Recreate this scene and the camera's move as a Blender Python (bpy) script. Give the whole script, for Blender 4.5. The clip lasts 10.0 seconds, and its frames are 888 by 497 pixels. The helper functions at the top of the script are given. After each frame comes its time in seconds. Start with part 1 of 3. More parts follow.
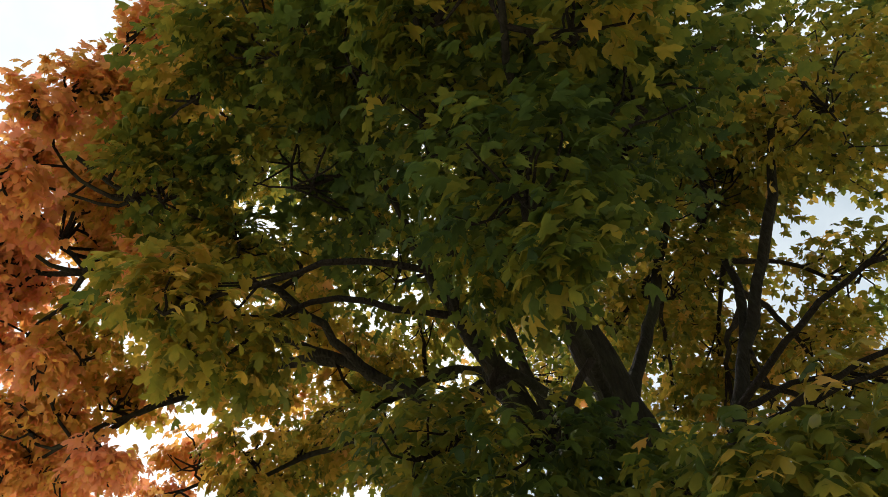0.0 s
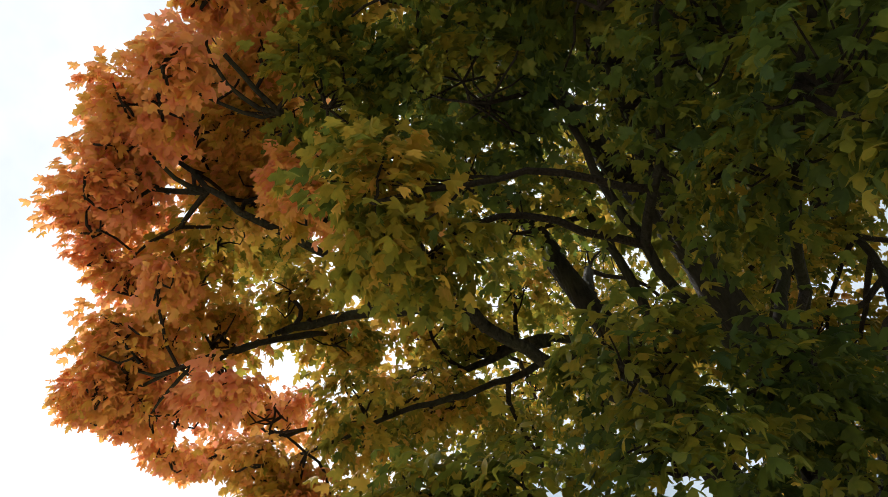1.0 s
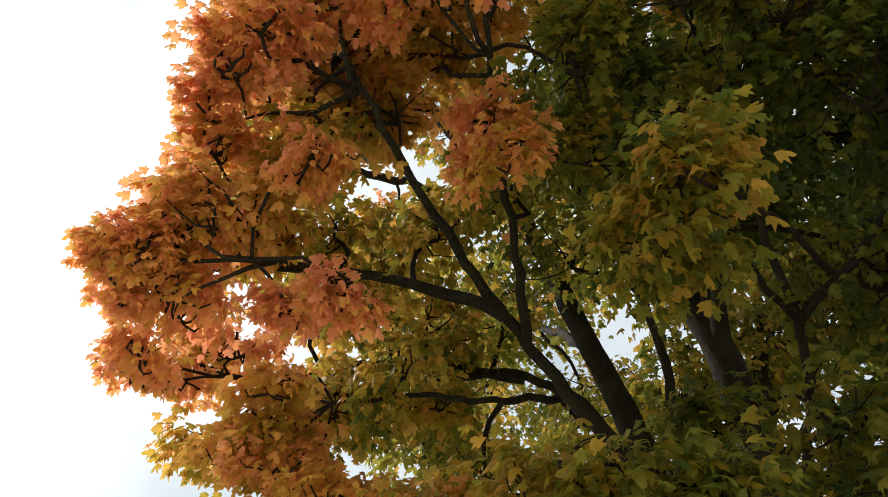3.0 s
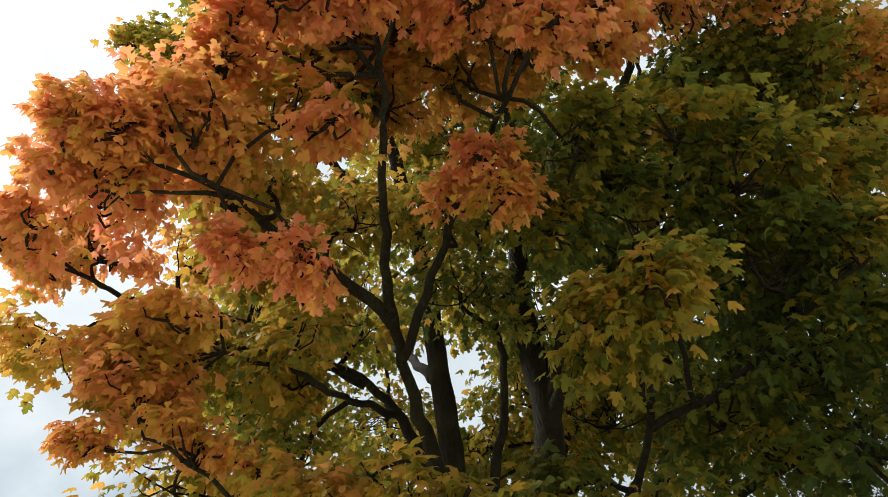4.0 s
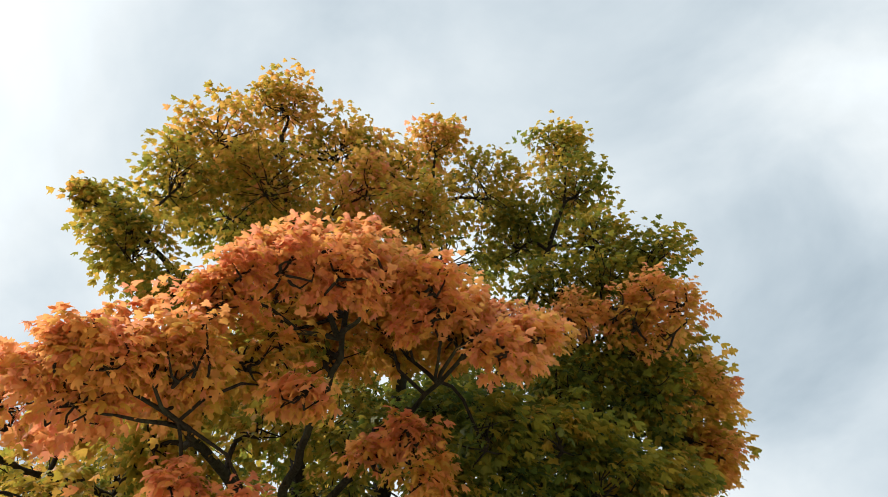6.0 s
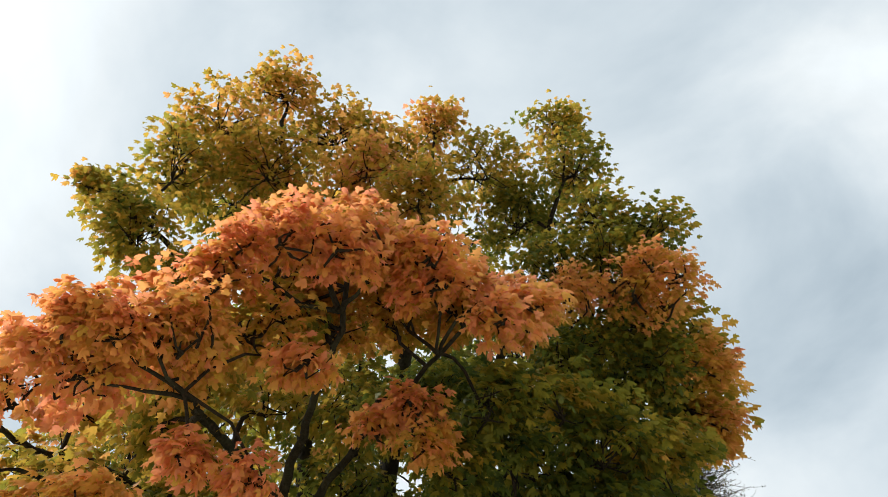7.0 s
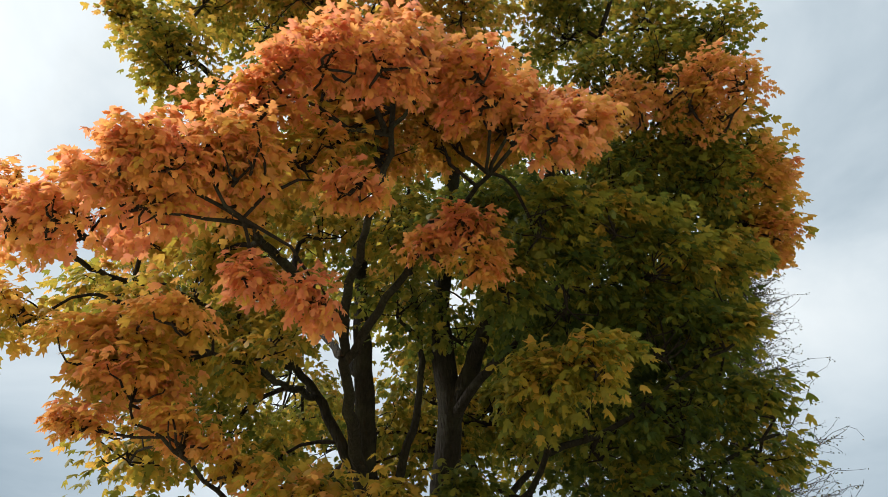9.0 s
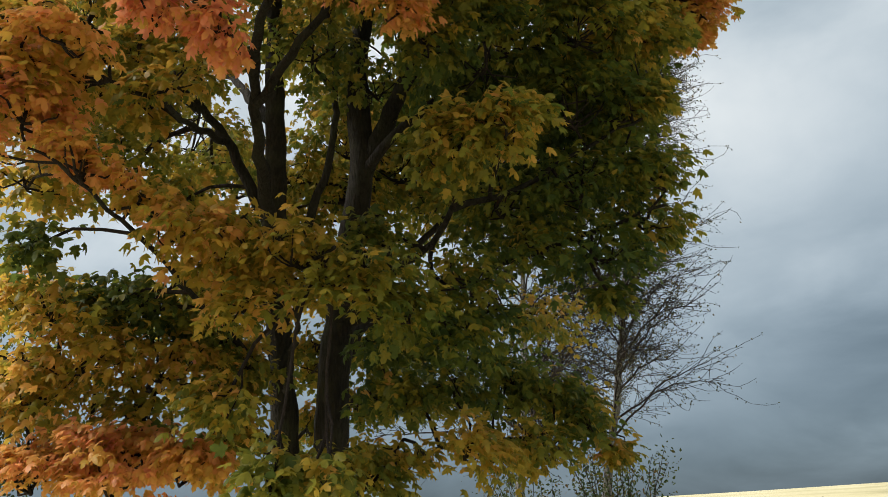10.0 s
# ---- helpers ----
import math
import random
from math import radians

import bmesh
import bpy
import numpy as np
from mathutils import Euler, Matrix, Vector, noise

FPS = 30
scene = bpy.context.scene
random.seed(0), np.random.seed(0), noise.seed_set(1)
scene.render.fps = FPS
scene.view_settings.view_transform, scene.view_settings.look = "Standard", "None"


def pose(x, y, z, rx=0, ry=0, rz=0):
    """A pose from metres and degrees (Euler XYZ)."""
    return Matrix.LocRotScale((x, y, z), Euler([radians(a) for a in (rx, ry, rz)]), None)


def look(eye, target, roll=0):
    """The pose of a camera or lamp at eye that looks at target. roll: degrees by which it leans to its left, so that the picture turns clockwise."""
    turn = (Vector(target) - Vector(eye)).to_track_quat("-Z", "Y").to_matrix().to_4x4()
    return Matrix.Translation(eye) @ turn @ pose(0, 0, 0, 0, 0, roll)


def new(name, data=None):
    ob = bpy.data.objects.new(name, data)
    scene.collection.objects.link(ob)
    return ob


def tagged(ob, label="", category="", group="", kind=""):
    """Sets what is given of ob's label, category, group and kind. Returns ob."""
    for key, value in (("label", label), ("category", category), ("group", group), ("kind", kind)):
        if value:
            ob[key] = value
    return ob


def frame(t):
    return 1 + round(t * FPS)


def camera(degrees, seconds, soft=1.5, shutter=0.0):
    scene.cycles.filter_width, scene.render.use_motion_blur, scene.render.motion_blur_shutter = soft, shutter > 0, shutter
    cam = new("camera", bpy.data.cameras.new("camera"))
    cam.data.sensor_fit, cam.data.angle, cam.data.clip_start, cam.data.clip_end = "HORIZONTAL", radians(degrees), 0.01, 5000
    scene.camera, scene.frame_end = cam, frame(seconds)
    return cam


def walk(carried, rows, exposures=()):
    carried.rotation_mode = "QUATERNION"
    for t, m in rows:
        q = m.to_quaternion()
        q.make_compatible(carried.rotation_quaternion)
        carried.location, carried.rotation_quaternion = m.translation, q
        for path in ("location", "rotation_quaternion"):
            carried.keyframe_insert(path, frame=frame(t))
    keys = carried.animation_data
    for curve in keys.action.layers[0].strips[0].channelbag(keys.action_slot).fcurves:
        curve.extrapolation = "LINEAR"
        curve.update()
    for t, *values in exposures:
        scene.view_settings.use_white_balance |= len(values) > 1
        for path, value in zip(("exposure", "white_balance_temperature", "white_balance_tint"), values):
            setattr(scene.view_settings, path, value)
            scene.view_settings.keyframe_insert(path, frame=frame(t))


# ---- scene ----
cam = camera(64.39, 10.0, soft=0.85)
PATH = [
    (0.0, look((3.065, -1.997, 1.561), (-0.993, -1.044, 5.877), -13.72)),
    (0.5, look((2.753, -2.558, 1.511), (-1.250, -1.565, 5.870), -12.44)),
    (1.0, look((2.417, -3.087, 1.543), (-1.527, -1.961, 5.922), -11.49)),
    (1.5, look((2.033, -3.603, 1.547), (-1.821, -2.237, 5.937), -10.93)),
    (2.0, look((1.729, -4.138, 1.520), (-1.904, -2.353, 5.949), -10.89)),
    (2.2, look((1.596, -4.306, 1.518), (-1.905, -2.373, 5.991), -10.52)),
    (3.3, look((0.896, -5.266, 1.623), (-1.670, -2.172, 6.078), -7.73)),
    (3.5, look((0.735, -5.386, 1.601), (-1.569, -2.117, 6.074), -6.55)),
    (4.0, look((0.440, -5.807, 1.600), (-1.085, -1.936, 5.923), -3.88)),
    (4.5, look((0.293, -6.303, 1.626), (-0.514, -2.106, 5.837), -2.57)),
    (5.0, look((0.157, -6.749, 1.699), (-0.110, -2.757, 6.170), -4.15)),
    (5.5, look((-0.009, -7.058, 1.668), (0.069, -3.570, 6.549), -6.65)),
    (5.7, look((-0.019, -7.246, 1.796), (0.103, -3.764, 6.680), -6.92)),
    (6.8, look((0.028, -7.135, 1.605), (0.113, -3.742, 6.552), -7.52)),
    (7.0, look((0.034, -7.127, 1.601), (0.092, -3.638, 6.481), -7.50)),
    (7.5, look((0.019, -7.107, 1.599), (0.007, -3.393, 6.311), -7.59)),
    (8.0, look((0.002, -7.099, 1.622), (-0.135, -3.195, 6.177), -7.07)),
    (8.5, look((-0.012, -7.109, 1.622), (-0.307, -2.992, 5.976), -5.95)),
    (9.0, look((-0.027, -7.075, 1.639), (-0.521, -2.542, 5.538), -4.23)),
    (9.5, look((-0.001, -7.076, 1.553), (-0.440, -1.983, 4.694), -3.35)),
    (10.0, look((0.000, -7.000, 1.542), (0.002, -1.419, 3.744), -3.06)),
]
walk(cam, PATH, ((0.0, 0.52), (1.5, 0.52), (3.3, 0.46), (5.0, 0.45), (9.0, 0.44), (10.0, 0.24)))

# ---- world, sun ----
SUN_AZ, SUN_EL = radians(-103), radians(46)      # azimuth from +y towards +x
SUN_DIR = Vector((math.sin(SUN_AZ) * math.cos(SUN_EL), math.cos(SUN_AZ) * math.cos(SUN_EL), math.sin(SUN_EL)))


def make_world():
    w = bpy.data.worlds.new("overcast")
    scene.world = w
    w.use_nodes = True
    nt = w.node_tree
    nt.nodes.clear()
    N, Lk = nt.nodes.new, nt.links.new
    tc = N("ShaderNodeTexCoord")
    sep = N("ShaderNodeSeparateXYZ")
    Lk(tc.outputs["Generated"], sep.inputs[0])

    def m(op, a, b=None, c=None, clamp=False):
        n = N("ShaderNodeMath")
        n.operation, n.use_clamp = op, clamp
        for i, v in enumerate((a, b, c)):
            if v is None:
                continue
            if isinstance(v, (int, float)):
                n.inputs[i].default_value = v
            else:
                Lk(v, n.inputs[i])
        return n.outputs[0]

    up = m("MAXIMUM", sep.outputs[2], 0.0)
    deep = m("ADD", up, 0.36)
    comb = N("ShaderNodeCombineXYZ")
    Lk(m("DIVIDE", sep.outputs[0], deep), comb.inputs[0])
    Lk(m("DIVIDE", sep.outputs[1], deep), comb.inputs[1])
    big = N("ShaderNodeTexNoise")
    big.inputs["Scale"].default_value, big.inputs["Detail"].default_value, big.inputs["Roughness"].default_value = 2.3, 7, 0.52
    big.inputs["Distortion"].default_value = 0.35
    Lk(comb.outputs[0], big.inputs["Vector"])
    cloud = N("ShaderNodeValToRGB")
    cloud.color_ramp.elements[0].position, cloud.color_ramp.elements[1].position = 0.22, 0.74
    puff = N("ShaderNodeTexVoronoi")
    puff.feature = "SMOOTH_F1"
    puff.inputs["Scale"].default_value, puff.inputs["Smoothness"].default_value = 2.6, 0.7
    warp = N("ShaderNodeMix")
    warp.data_type = "RGBA"
    warp.inputs[0].default_value = 0.45
    Lk(comb.outputs[0], warp.inputs[6])
    Lk(big.outputs["Color"], warp.inputs[7])
    Lk(warp.outputs[2], puff.inputs["Vector"])
    Lk(m("MULTIPLY_ADD", m("SUBTRACT", 0.45, puff.outputs["Distance"]), 0.42, big.outputs["Fac"]), cloud.inputs[0])
    dot = N("ShaderNodeVectorMath")
    dot.operation = "DOT_PRODUCT"
    dot.inputs[1].default_value = SUN_DIR
    Lk(tc.outputs["Generated"], dot.inputs[0])
    near = m("POWER", m("MULTIPLY_ADD", dot.outputs["Value"], 0.5, 0.5, True), 28.0)
    height = m("SMOOTH_MIN", m("MULTIPLY", up, 1.85), 1.0, 0.2)
    light = m("ADD", m("MULTIPLY_ADD", height, 0.47, 0.15), m("MULTIPLY", near, 0.5))
    light = m("MULTIPLY", light, m("MULTIPLY_ADD", cloud.outputs[0], 0.68, 0.60))
    tone = N("ShaderNodeMix")
    tone.data_type = "RGBA"
    tone.inputs[6].default_value, tone.inputs[7].default_value = (0.67, 1.0, 1.28, 1), (0.97, 1.04, 1.07, 1)
    Lk(m("MULTIPLY", light, 1.5, None, True), tone.inputs[0])
    veil = N("ShaderNodeVectorMath")
    veil.operation = "SCALE"
    Lk(tone.outputs[2], veil.inputs[0])
    Lk(light, veil.inputs["Scale"])
    sky = N("ShaderNodeTexSky")
    sky.sky_type, sky.sun_disc = "NISHITA", False
    sky.sun_elevation, sky.sun_rotation = SUN_EL, SUN_AZ
    blue = N("ShaderNodeVectorMath")
    blue.operation = "SCALE"
    blue.inputs["Scale"].default_value = 0.06
    Lk(sky.outputs[0], blue.inputs[0])
    mix = N("ShaderNodeMix")
    mix.data_type = "RGBA"
    mix.inputs[0].default_value = 0.9
    Lk(blue.outputs[0], mix.inputs[6])
    Lk(veil.outputs[0], mix.inputs[7])
    bg = N("ShaderNodeBackground")
    Lk(mix.outputs[2], bg.inputs[0])
    bg.inputs[1].default_value = 1.05
    out = N("ShaderNodeOutputWorld")
    Lk(bg.outputs[0], out.inputs[0])


make_world()
sun_data = bpy.data.lights.new("sun", "SUN")
sun_data.energy, sun_data.angle, sun_data.color = 4.6, radians(34), (1.0, 0.94, 0.86)
sun = new("sun", sun_data)
sun.matrix_world = look(SUN_DIR * 50, (0, 0, 0))

# ---- materials ----


def material(name):
    mat = bpy.data.materials.new(name)
    mat.use_nodes = True
    nt = mat.node_tree
    return mat, nt, nt.nodes["Principled BSDF"], nt.nodes["Material Output"]


def ramp(nt, stops):
    r = nt.nodes.new("ShaderNodeValToRGB")
    e = r.color_ramp.elements
    while len(e) < len(stops):
        e.new(0.5)
    for el, (p, c) in zip(e, stops):
        el.position, el.color = p, (*c, 1)
    return r


def noise_node(nt, scale, detail=4, rough=0.55, vector=None):
    n = nt.nodes.new("ShaderNodeTexNoise")
    n.inputs["Scale"].default_value, n.inputs["Detail"].default_value, n.inputs["Roughness"].default_value = scale, detail, rough
    if vector is not None:
        nt.links.new(vector, n.inputs["Vector"])
    return n


def leaf_material(name, stops, gloss=0.45, through_light=0.42):
    """Blade colour from each leaf's own 'autumn' value, mottled; thin enough to let light through."""
    mat, nt, bsdf, out = material(name)
    at = nt.nodes.new("ShaderNodeAttribute")
    at.attribute_name = "autumn"
    tc = nt.nodes.new("ShaderNodeTexCoord")
    n1 = noise_node(nt, 22, 3, 0.6, tc.outputs["Object"])
    add = nt.nodes.new("ShaderNodeMath")
    add.operation = "MULTIPLY_ADD"
    add.inputs[1].default_value, add.inputs[2].default_value = 0.26, -0.13
    nt.links.new(n1.outputs["Fac"], add.inputs[0])
    tot = nt.nodes.new("ShaderNodeMath")
    tot.operation, tot.use_clamp = "ADD", True
    nt.links.new(at.outputs["Fac"], tot.inputs[0])
    nt.links.new(add.outputs[0], tot.inputs[1])
    r = ramp(nt, stops)
    nt.links.new(tot.outputs[0], r.inputs[0])
    nt.links.new(r.outputs[0], bsdf.inputs["Base Color"])
    bsdf.inputs["Roughness"].default_value = gloss
    bsdf.inputs["Specular IOR Level"].default_value = 0.3
    tr = nt.nodes.new("ShaderNodeBsdfTranslucent")
    hs = nt.nodes.new("ShaderNodeHueSaturation")
    hs.inputs["Saturation"].default_value, hs.inputs["Value"].default_value = 1.0, 1.06
    nt.links.new(r.outputs[0], hs.inputs["Color"])
    nt.links.new(hs.outputs[0], tr.inputs[0])
    mx = nt.nodes.new("ShaderNodeMixShader")
    mx.inputs[0].default_value = through_light
    nt.links.new(bsdf.outputs[0], mx.inputs[1])
    nt.links.new(tr.outputs[0], mx.inputs[2])
    nt.links.new(mx.outputs[0], out.inputs[0])
    return mat


MAPLE_LEAF = leaf_material("maple_leaf", [
    (0.0, (0.044, 0.074, 0.022)), (0.22, (0.105, 0.140, 0.025)), (0.42, (0.245, 0.225, 0.032)),
    (0.58, (0.45, 0.305, 0.044)), (0.74, (0.61, 0.340, 0.080)), (0.88, (0.69, 0.320, 0.118)), (1.0, (0.70, 0.275, 0.155))], 0.5, 0.58)
BIRCH_LEAF = leaf_material("birch_leaf", [(0.0, (0.035, 0.045, 0.018)), (0.6, (0.075, 0.070, 0.024)), (1.0, (0.20, 0.14, 0.035))])
FAR_LEAF = leaf_material("far_leaf", [(0.0, (0.03, 0.05, 0.016)), (0.6, (0.06, 0.085, 0.025)), (1.0, (0.14, 0.09, 0.03))], 0.6, 0.25)


def bark_material(name, dark, pale, scale=1.0, moss=0.0):
    mat, nt, bsdf, out = material(name)
    tc = nt.nodes.new("ShaderNodeTexCoord")
    mp = nt.nodes.new("ShaderNodeMapping")
    mp.inputs["Scale"].default_value = (1, 1, 0.22)
    nt.links.new(tc.outputs["Object"], mp.inputs[0])
    fine = noise_node(nt, 42 * scale, 6, 0.65, mp.outputs[0])
    big = noise_node(nt, 3.0, 4, 0.6, tc.outputs["Object"])
    vor = nt.nodes.new("ShaderNodeTexVoronoi")
    vor.feature = "DISTANCE_TO_EDGE"
    vor.inputs["Scale"].default_value = 26 * scale
    nt.links.new(mp.outputs[0], vor.inputs["Vector"])
    r = ramp(nt, [(0.3, dark), (0.72, pale)])
    nt.links.new(fine.outputs["Fac"], r.inputs[0])
    mx = nt.nodes.new("ShaderNodeMix")
    mx.data_type = "RGBA"
    mx.inputs[7].default_value = (0.075, 0.085, 0.045, 1)
    rb = ramp(nt, [(0.5, (0, 0, 0)), (0.7, (moss, moss, moss))])
    nt.links.new(big.outputs["Fac"], rb.inputs[0])
    nt.links.new(rb.outputs[0], mx.inputs[0])
    nt.links.new(r.outputs[0], mx.inputs[6])
    nt.links.new(mx.outputs[2], bsdf.inputs["Base Color"])
    bsdf.inputs["Roughness"].default_value = 0.9
    bsdf.inputs["Specular IOR Level"].default_value = 0.2
    mul = nt.nodes.new("ShaderNodeMath")
    mul.operation = "MULTIPLY_ADD"
    mul.inputs[1].default_value = 1.4
    nt.links.new(vor.outputs["Distance"], mul.inputs[0])
    nt.links.new(fine.outputs["Fac"], mul.inputs[2])
    bp = nt.nodes.new("ShaderNodeBump")
    bp.inputs["Strength"].default_value, bp.inputs["Distance"].default_value = 1.0, 0.02
    nt.links.new(mul.outputs[0], bp.inputs["Height"])
    nt.links.new(bp.outputs[0], bsdf.inputs["Normal"])
    return mat


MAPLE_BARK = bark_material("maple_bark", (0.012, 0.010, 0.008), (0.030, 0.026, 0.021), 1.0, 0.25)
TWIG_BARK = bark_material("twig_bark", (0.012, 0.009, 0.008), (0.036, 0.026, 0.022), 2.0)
BIRCH_BARK = bark_material("birch_bark", (0.05, 0.045, 0.04), (0.30, 0.29, 0.27), 0.8)
BIRCH_TWIG = bark_material("birch_twig", (0.020, 0.016, 0.014), (0.06, 0.045, 0.04), 2.0)


def field_material():
    mat, nt, bsdf, out = material("straw_field")
    tc = nt.nodes.new("ShaderNodeTexCoord")
    n1 = noise_node(nt, 0.03, 6, 0.6, tc.outputs["Object"])
    n2 = noise_node(nt, 9.0, 5, 0.7, tc.outputs["Object"])
    r = ramp(nt, [(0.3, (0.34, 0.30, 0.15)), (0.5, (0.56, 0.50, 0.29)), (0.7, (0.66, 0.60, 0.40))])
    nt.links.new(n1.outputs["Fac"], r.inputs[0])
    mx = nt.nodes.new("ShaderNodeMix")
    mx.data_type, mx.blend_type = "RGBA", "MULTIPLY"
    mx.inputs[0].default_value = 0.6
    nt.links.new(r.outputs[0], mx.inputs[6])
    r2 = ramp(nt, [(0.3, (0.6, 0.6, 0.55)), (0.65, (1, 1, 1))])
    nt.links.new(n2.outputs["Fac"], r2.inputs[0])
    nt.links.new(r2.outputs[0], mx.inputs[7])
    nt.links.new(mx.outputs[2], bsdf.inputs["Base Color"])
    bsdf.inputs["Roughness"].default_value = 1.0
    bp = nt.nodes.new("ShaderNodeBump")
    bp.inputs["Distance"].default_value = 0.03
    nt.links.new(n2.outputs["Fac"], bp.inputs["Height"])
    nt.links.new(bp.outputs[0], bsdf.inputs["Normal"])
    return mat


FIELD = field_material()

# ---- building blocks ----
rng = np.random.default_rng(7)


def mesh_object(name, verts, faces, mat, parent=None, label="", smooth=False):
    me = bpy.data.meshes.new(name)
    me.from_pydata(verts, [], faces)
    me.materials.append(mat)
    if smooth:
        me.polygons.foreach_set("use_smooth", [True] * len(me.polygons))
    me.update()
    ob = new(name, me)
    ob.parent = parent
    if label:
        tagged(ob, label)
    return ob


def smooth_line(points, step=0.12, wobble=0.0):
    """A rounded line through the points, every step metres."""
    p = [np.array(q, float) for q in points]
    p = [2 * p[0] - p[1]] + p + [2 * p[-1] - p[-2]]
    res = []
    for i in range(1, len(p) - 2):
        n = max(2, int(np.linalg.norm(p[i + 1] - p[i]) / step))
        for k in range(n):
            t = k / n
            res.append(0.5 * (2 * p[i] + (p[i + 1] - p[i - 1]) * t + (2 * p[i - 1] - 5 * p[i] + 4 * p[i + 1] - p[i + 2]) * t * t
                              + (3 * p[i] - p[i - 1] - 3 * p[i + 1] + p[i + 2]) * t ** 3))
    res.append(p[-2])
    res = np.array(res)
    if wobble:
        j = rng.normal(0, wobble, res.shape)
        j[0] = j[-1] = 0
        res = res + j
    return res


def tube(line, radii, sides=8, verts=None, faces=None, bumps=0.0):
    """Adds a tapered tube round the line to verts and faces."""
    verts, faces = ([] if verts is None else verts), ([] if faces is None else faces)
    line = np.asarray(line)
    n = len(line)
    tan = np.gradient(line, axis=0)
    tan /= np.linalg.norm(tan, axis=1)[:, None] + 1e-9
    ref = np.array([1.0, 0, 0]) if abs(tan[0][0]) < 0.8 else np.array([0, 1.0, 0])
    start = len(verts)
    for i in range(n):
        u = np.cross(tan[i], ref)
        u /= np.linalg.norm(u) + 1e-9
        v = np.cross(tan[i], u)
        for s in range(sides):
            a = 2 * math.pi * s / sides
            r = radii[i] * (1 + bumps * (noise.noise(Vector(line[i] * 2.2) + Vector((math.cos(a) * 2, math.sin(a) * 2, 0)))))
            verts.append(tuple(line[i] + r * (math.cos(a) * u + math.sin(a) * v)))
    for i in range(n - 1):
        for s in range(sides):
            a, b = start + i * sides + s, start + i * sides + (s + 1) % sides
            faces.append((a, b, b + sides, a + sides))
    faces.append(tuple(start + (n - 1) * sides + s for s in range(sides)))
    return verts, faces


HALF = np.array([(.16, -.05), (.46, .05), (.34, .24), (.62, .53), (.37, .50), (.21, .53), (.25, .79), (0, 1.03)])
BLADE = np.array([(0, .34), (0, 0), *HALF, *[(-x, y) for x, y in HALF[-2::-1]]])
FAN = np.array([(0, i, i + 1 if i + 1 < len(BLADE) else 1) for i in range(1, len(BLADE))])
OVAL = np.array([(0, .45), (0, 0), (.26, .22), (.30, .50), (.14, .80), (0, 1.05), (-.14, .80), (-.30, .50), (-.26, .22)])
OVAL_FAN = np.array([(0, i, i + 1 if i + 1 < len(OVAL) else 1) for i in range(1, len(OVAL))])


def unit(a):
    return a / (np.linalg.norm(a, axis=-1, keepdims=True) + 1e-9)


def leaf_points(base, axis, normal, size, blade):
    """All blades' corners: bent down at the tip and folded along the rib, each a little differently."""
    n = len(base)
    side = unit(np.cross(axis, normal))
    normal = np.cross(side, axis)
    x, y = blade[:, 0][None], blade[:, 1][None]
    fold, bend, wave = (rng.uniform(a, b, n)[:, None] for a, b in ((-0.7, 0.15), (0.1, 1.0), (-0.35, 0.35)))
    z = fold * np.abs(x) - bend * (y - 0.15) ** 2 - 0.55 * x * x + wave * x
    return base[:, None] + size[:, None, None] * (x[..., None] * side[:, None] + y[..., None] * axis[:, None] + z[..., None] * normal[:, None])


def leaf_mesh(name, pts, fan, autumn, mat):
    n, k = pts.shape[:2]
    me = bpy.data.meshes.new(name)
    f = (fan[None] + k * np.arange(n)[:, None, None]).reshape(-1)
    me.vertices.add(n * k)
    me.vertices.foreach_set("co", pts.reshape(-1).astype(np.float32))
    me.loops.add(len(f))
    me.loops.foreach_set("vertex_index", f.astype(np.int32))
    me.polygons.add(len(f) // 3)
    me.polygons.foreach_set("loop_start", np.arange(0, len(f), 3, dtype=np.int32))
    me.update(calc_edges=True)
    at = me.attributes.new("autumn", "FLOAT", "POINT")
    at.data.foreach_set("value", np.repeat(autumn, k).astype(np.float32))
    me.materials.append(mat)
    return me


# ---- ground ----
def ground():
    n = 60
    r = np.concatenate([[0.0], np.geomspace(1.5, 3000, n)])
    verts, faces, seg = [(0, 0, 0)], [], 48
    for i in range(1, n + 1):
        for s in range(seg):
            a = 2 * math.pi * s / seg
            x, y = r[i] * math.cos(a), r[i] * math.sin(a)
            z = 0.05 * noise.noise(Vector((x * 0.4, y * 0.4, 0))) if r[i] < 40 else 0.3 * noise.noise(Vector((x * 0.02, y * 0.02, 3)))
            z += 0.033 * min(max(r[i] - 40, 0), 260)
            verts.append((x, y, z))
    for s in range(seg):
        faces.append((0, 1 + s, 1 + (s + 1) % seg))
    for i in range(1, n):
        for s in range(seg):
            a, b = 1 + (i - 1) * seg + s, 1 + (i - 1) * seg + (s + 1) % seg
            faces.append((a, a + seg, b + seg, b))
    ob = mesh_object("ground", verts, faces, FIELD, None, "pale dry straw field reaching to the horizon", True)
    tagged(ob, category="ground", kind="structure")


ground()

# ---- the maple ----
LIMB_NODES, BOUGHS = [], []
maple = tagged(new("maple_tree"), "two-stemmed maple in autumn, green leaves turning gold and orange-red", "tree", kind="thing")
maple.location = (0, 0, 0)


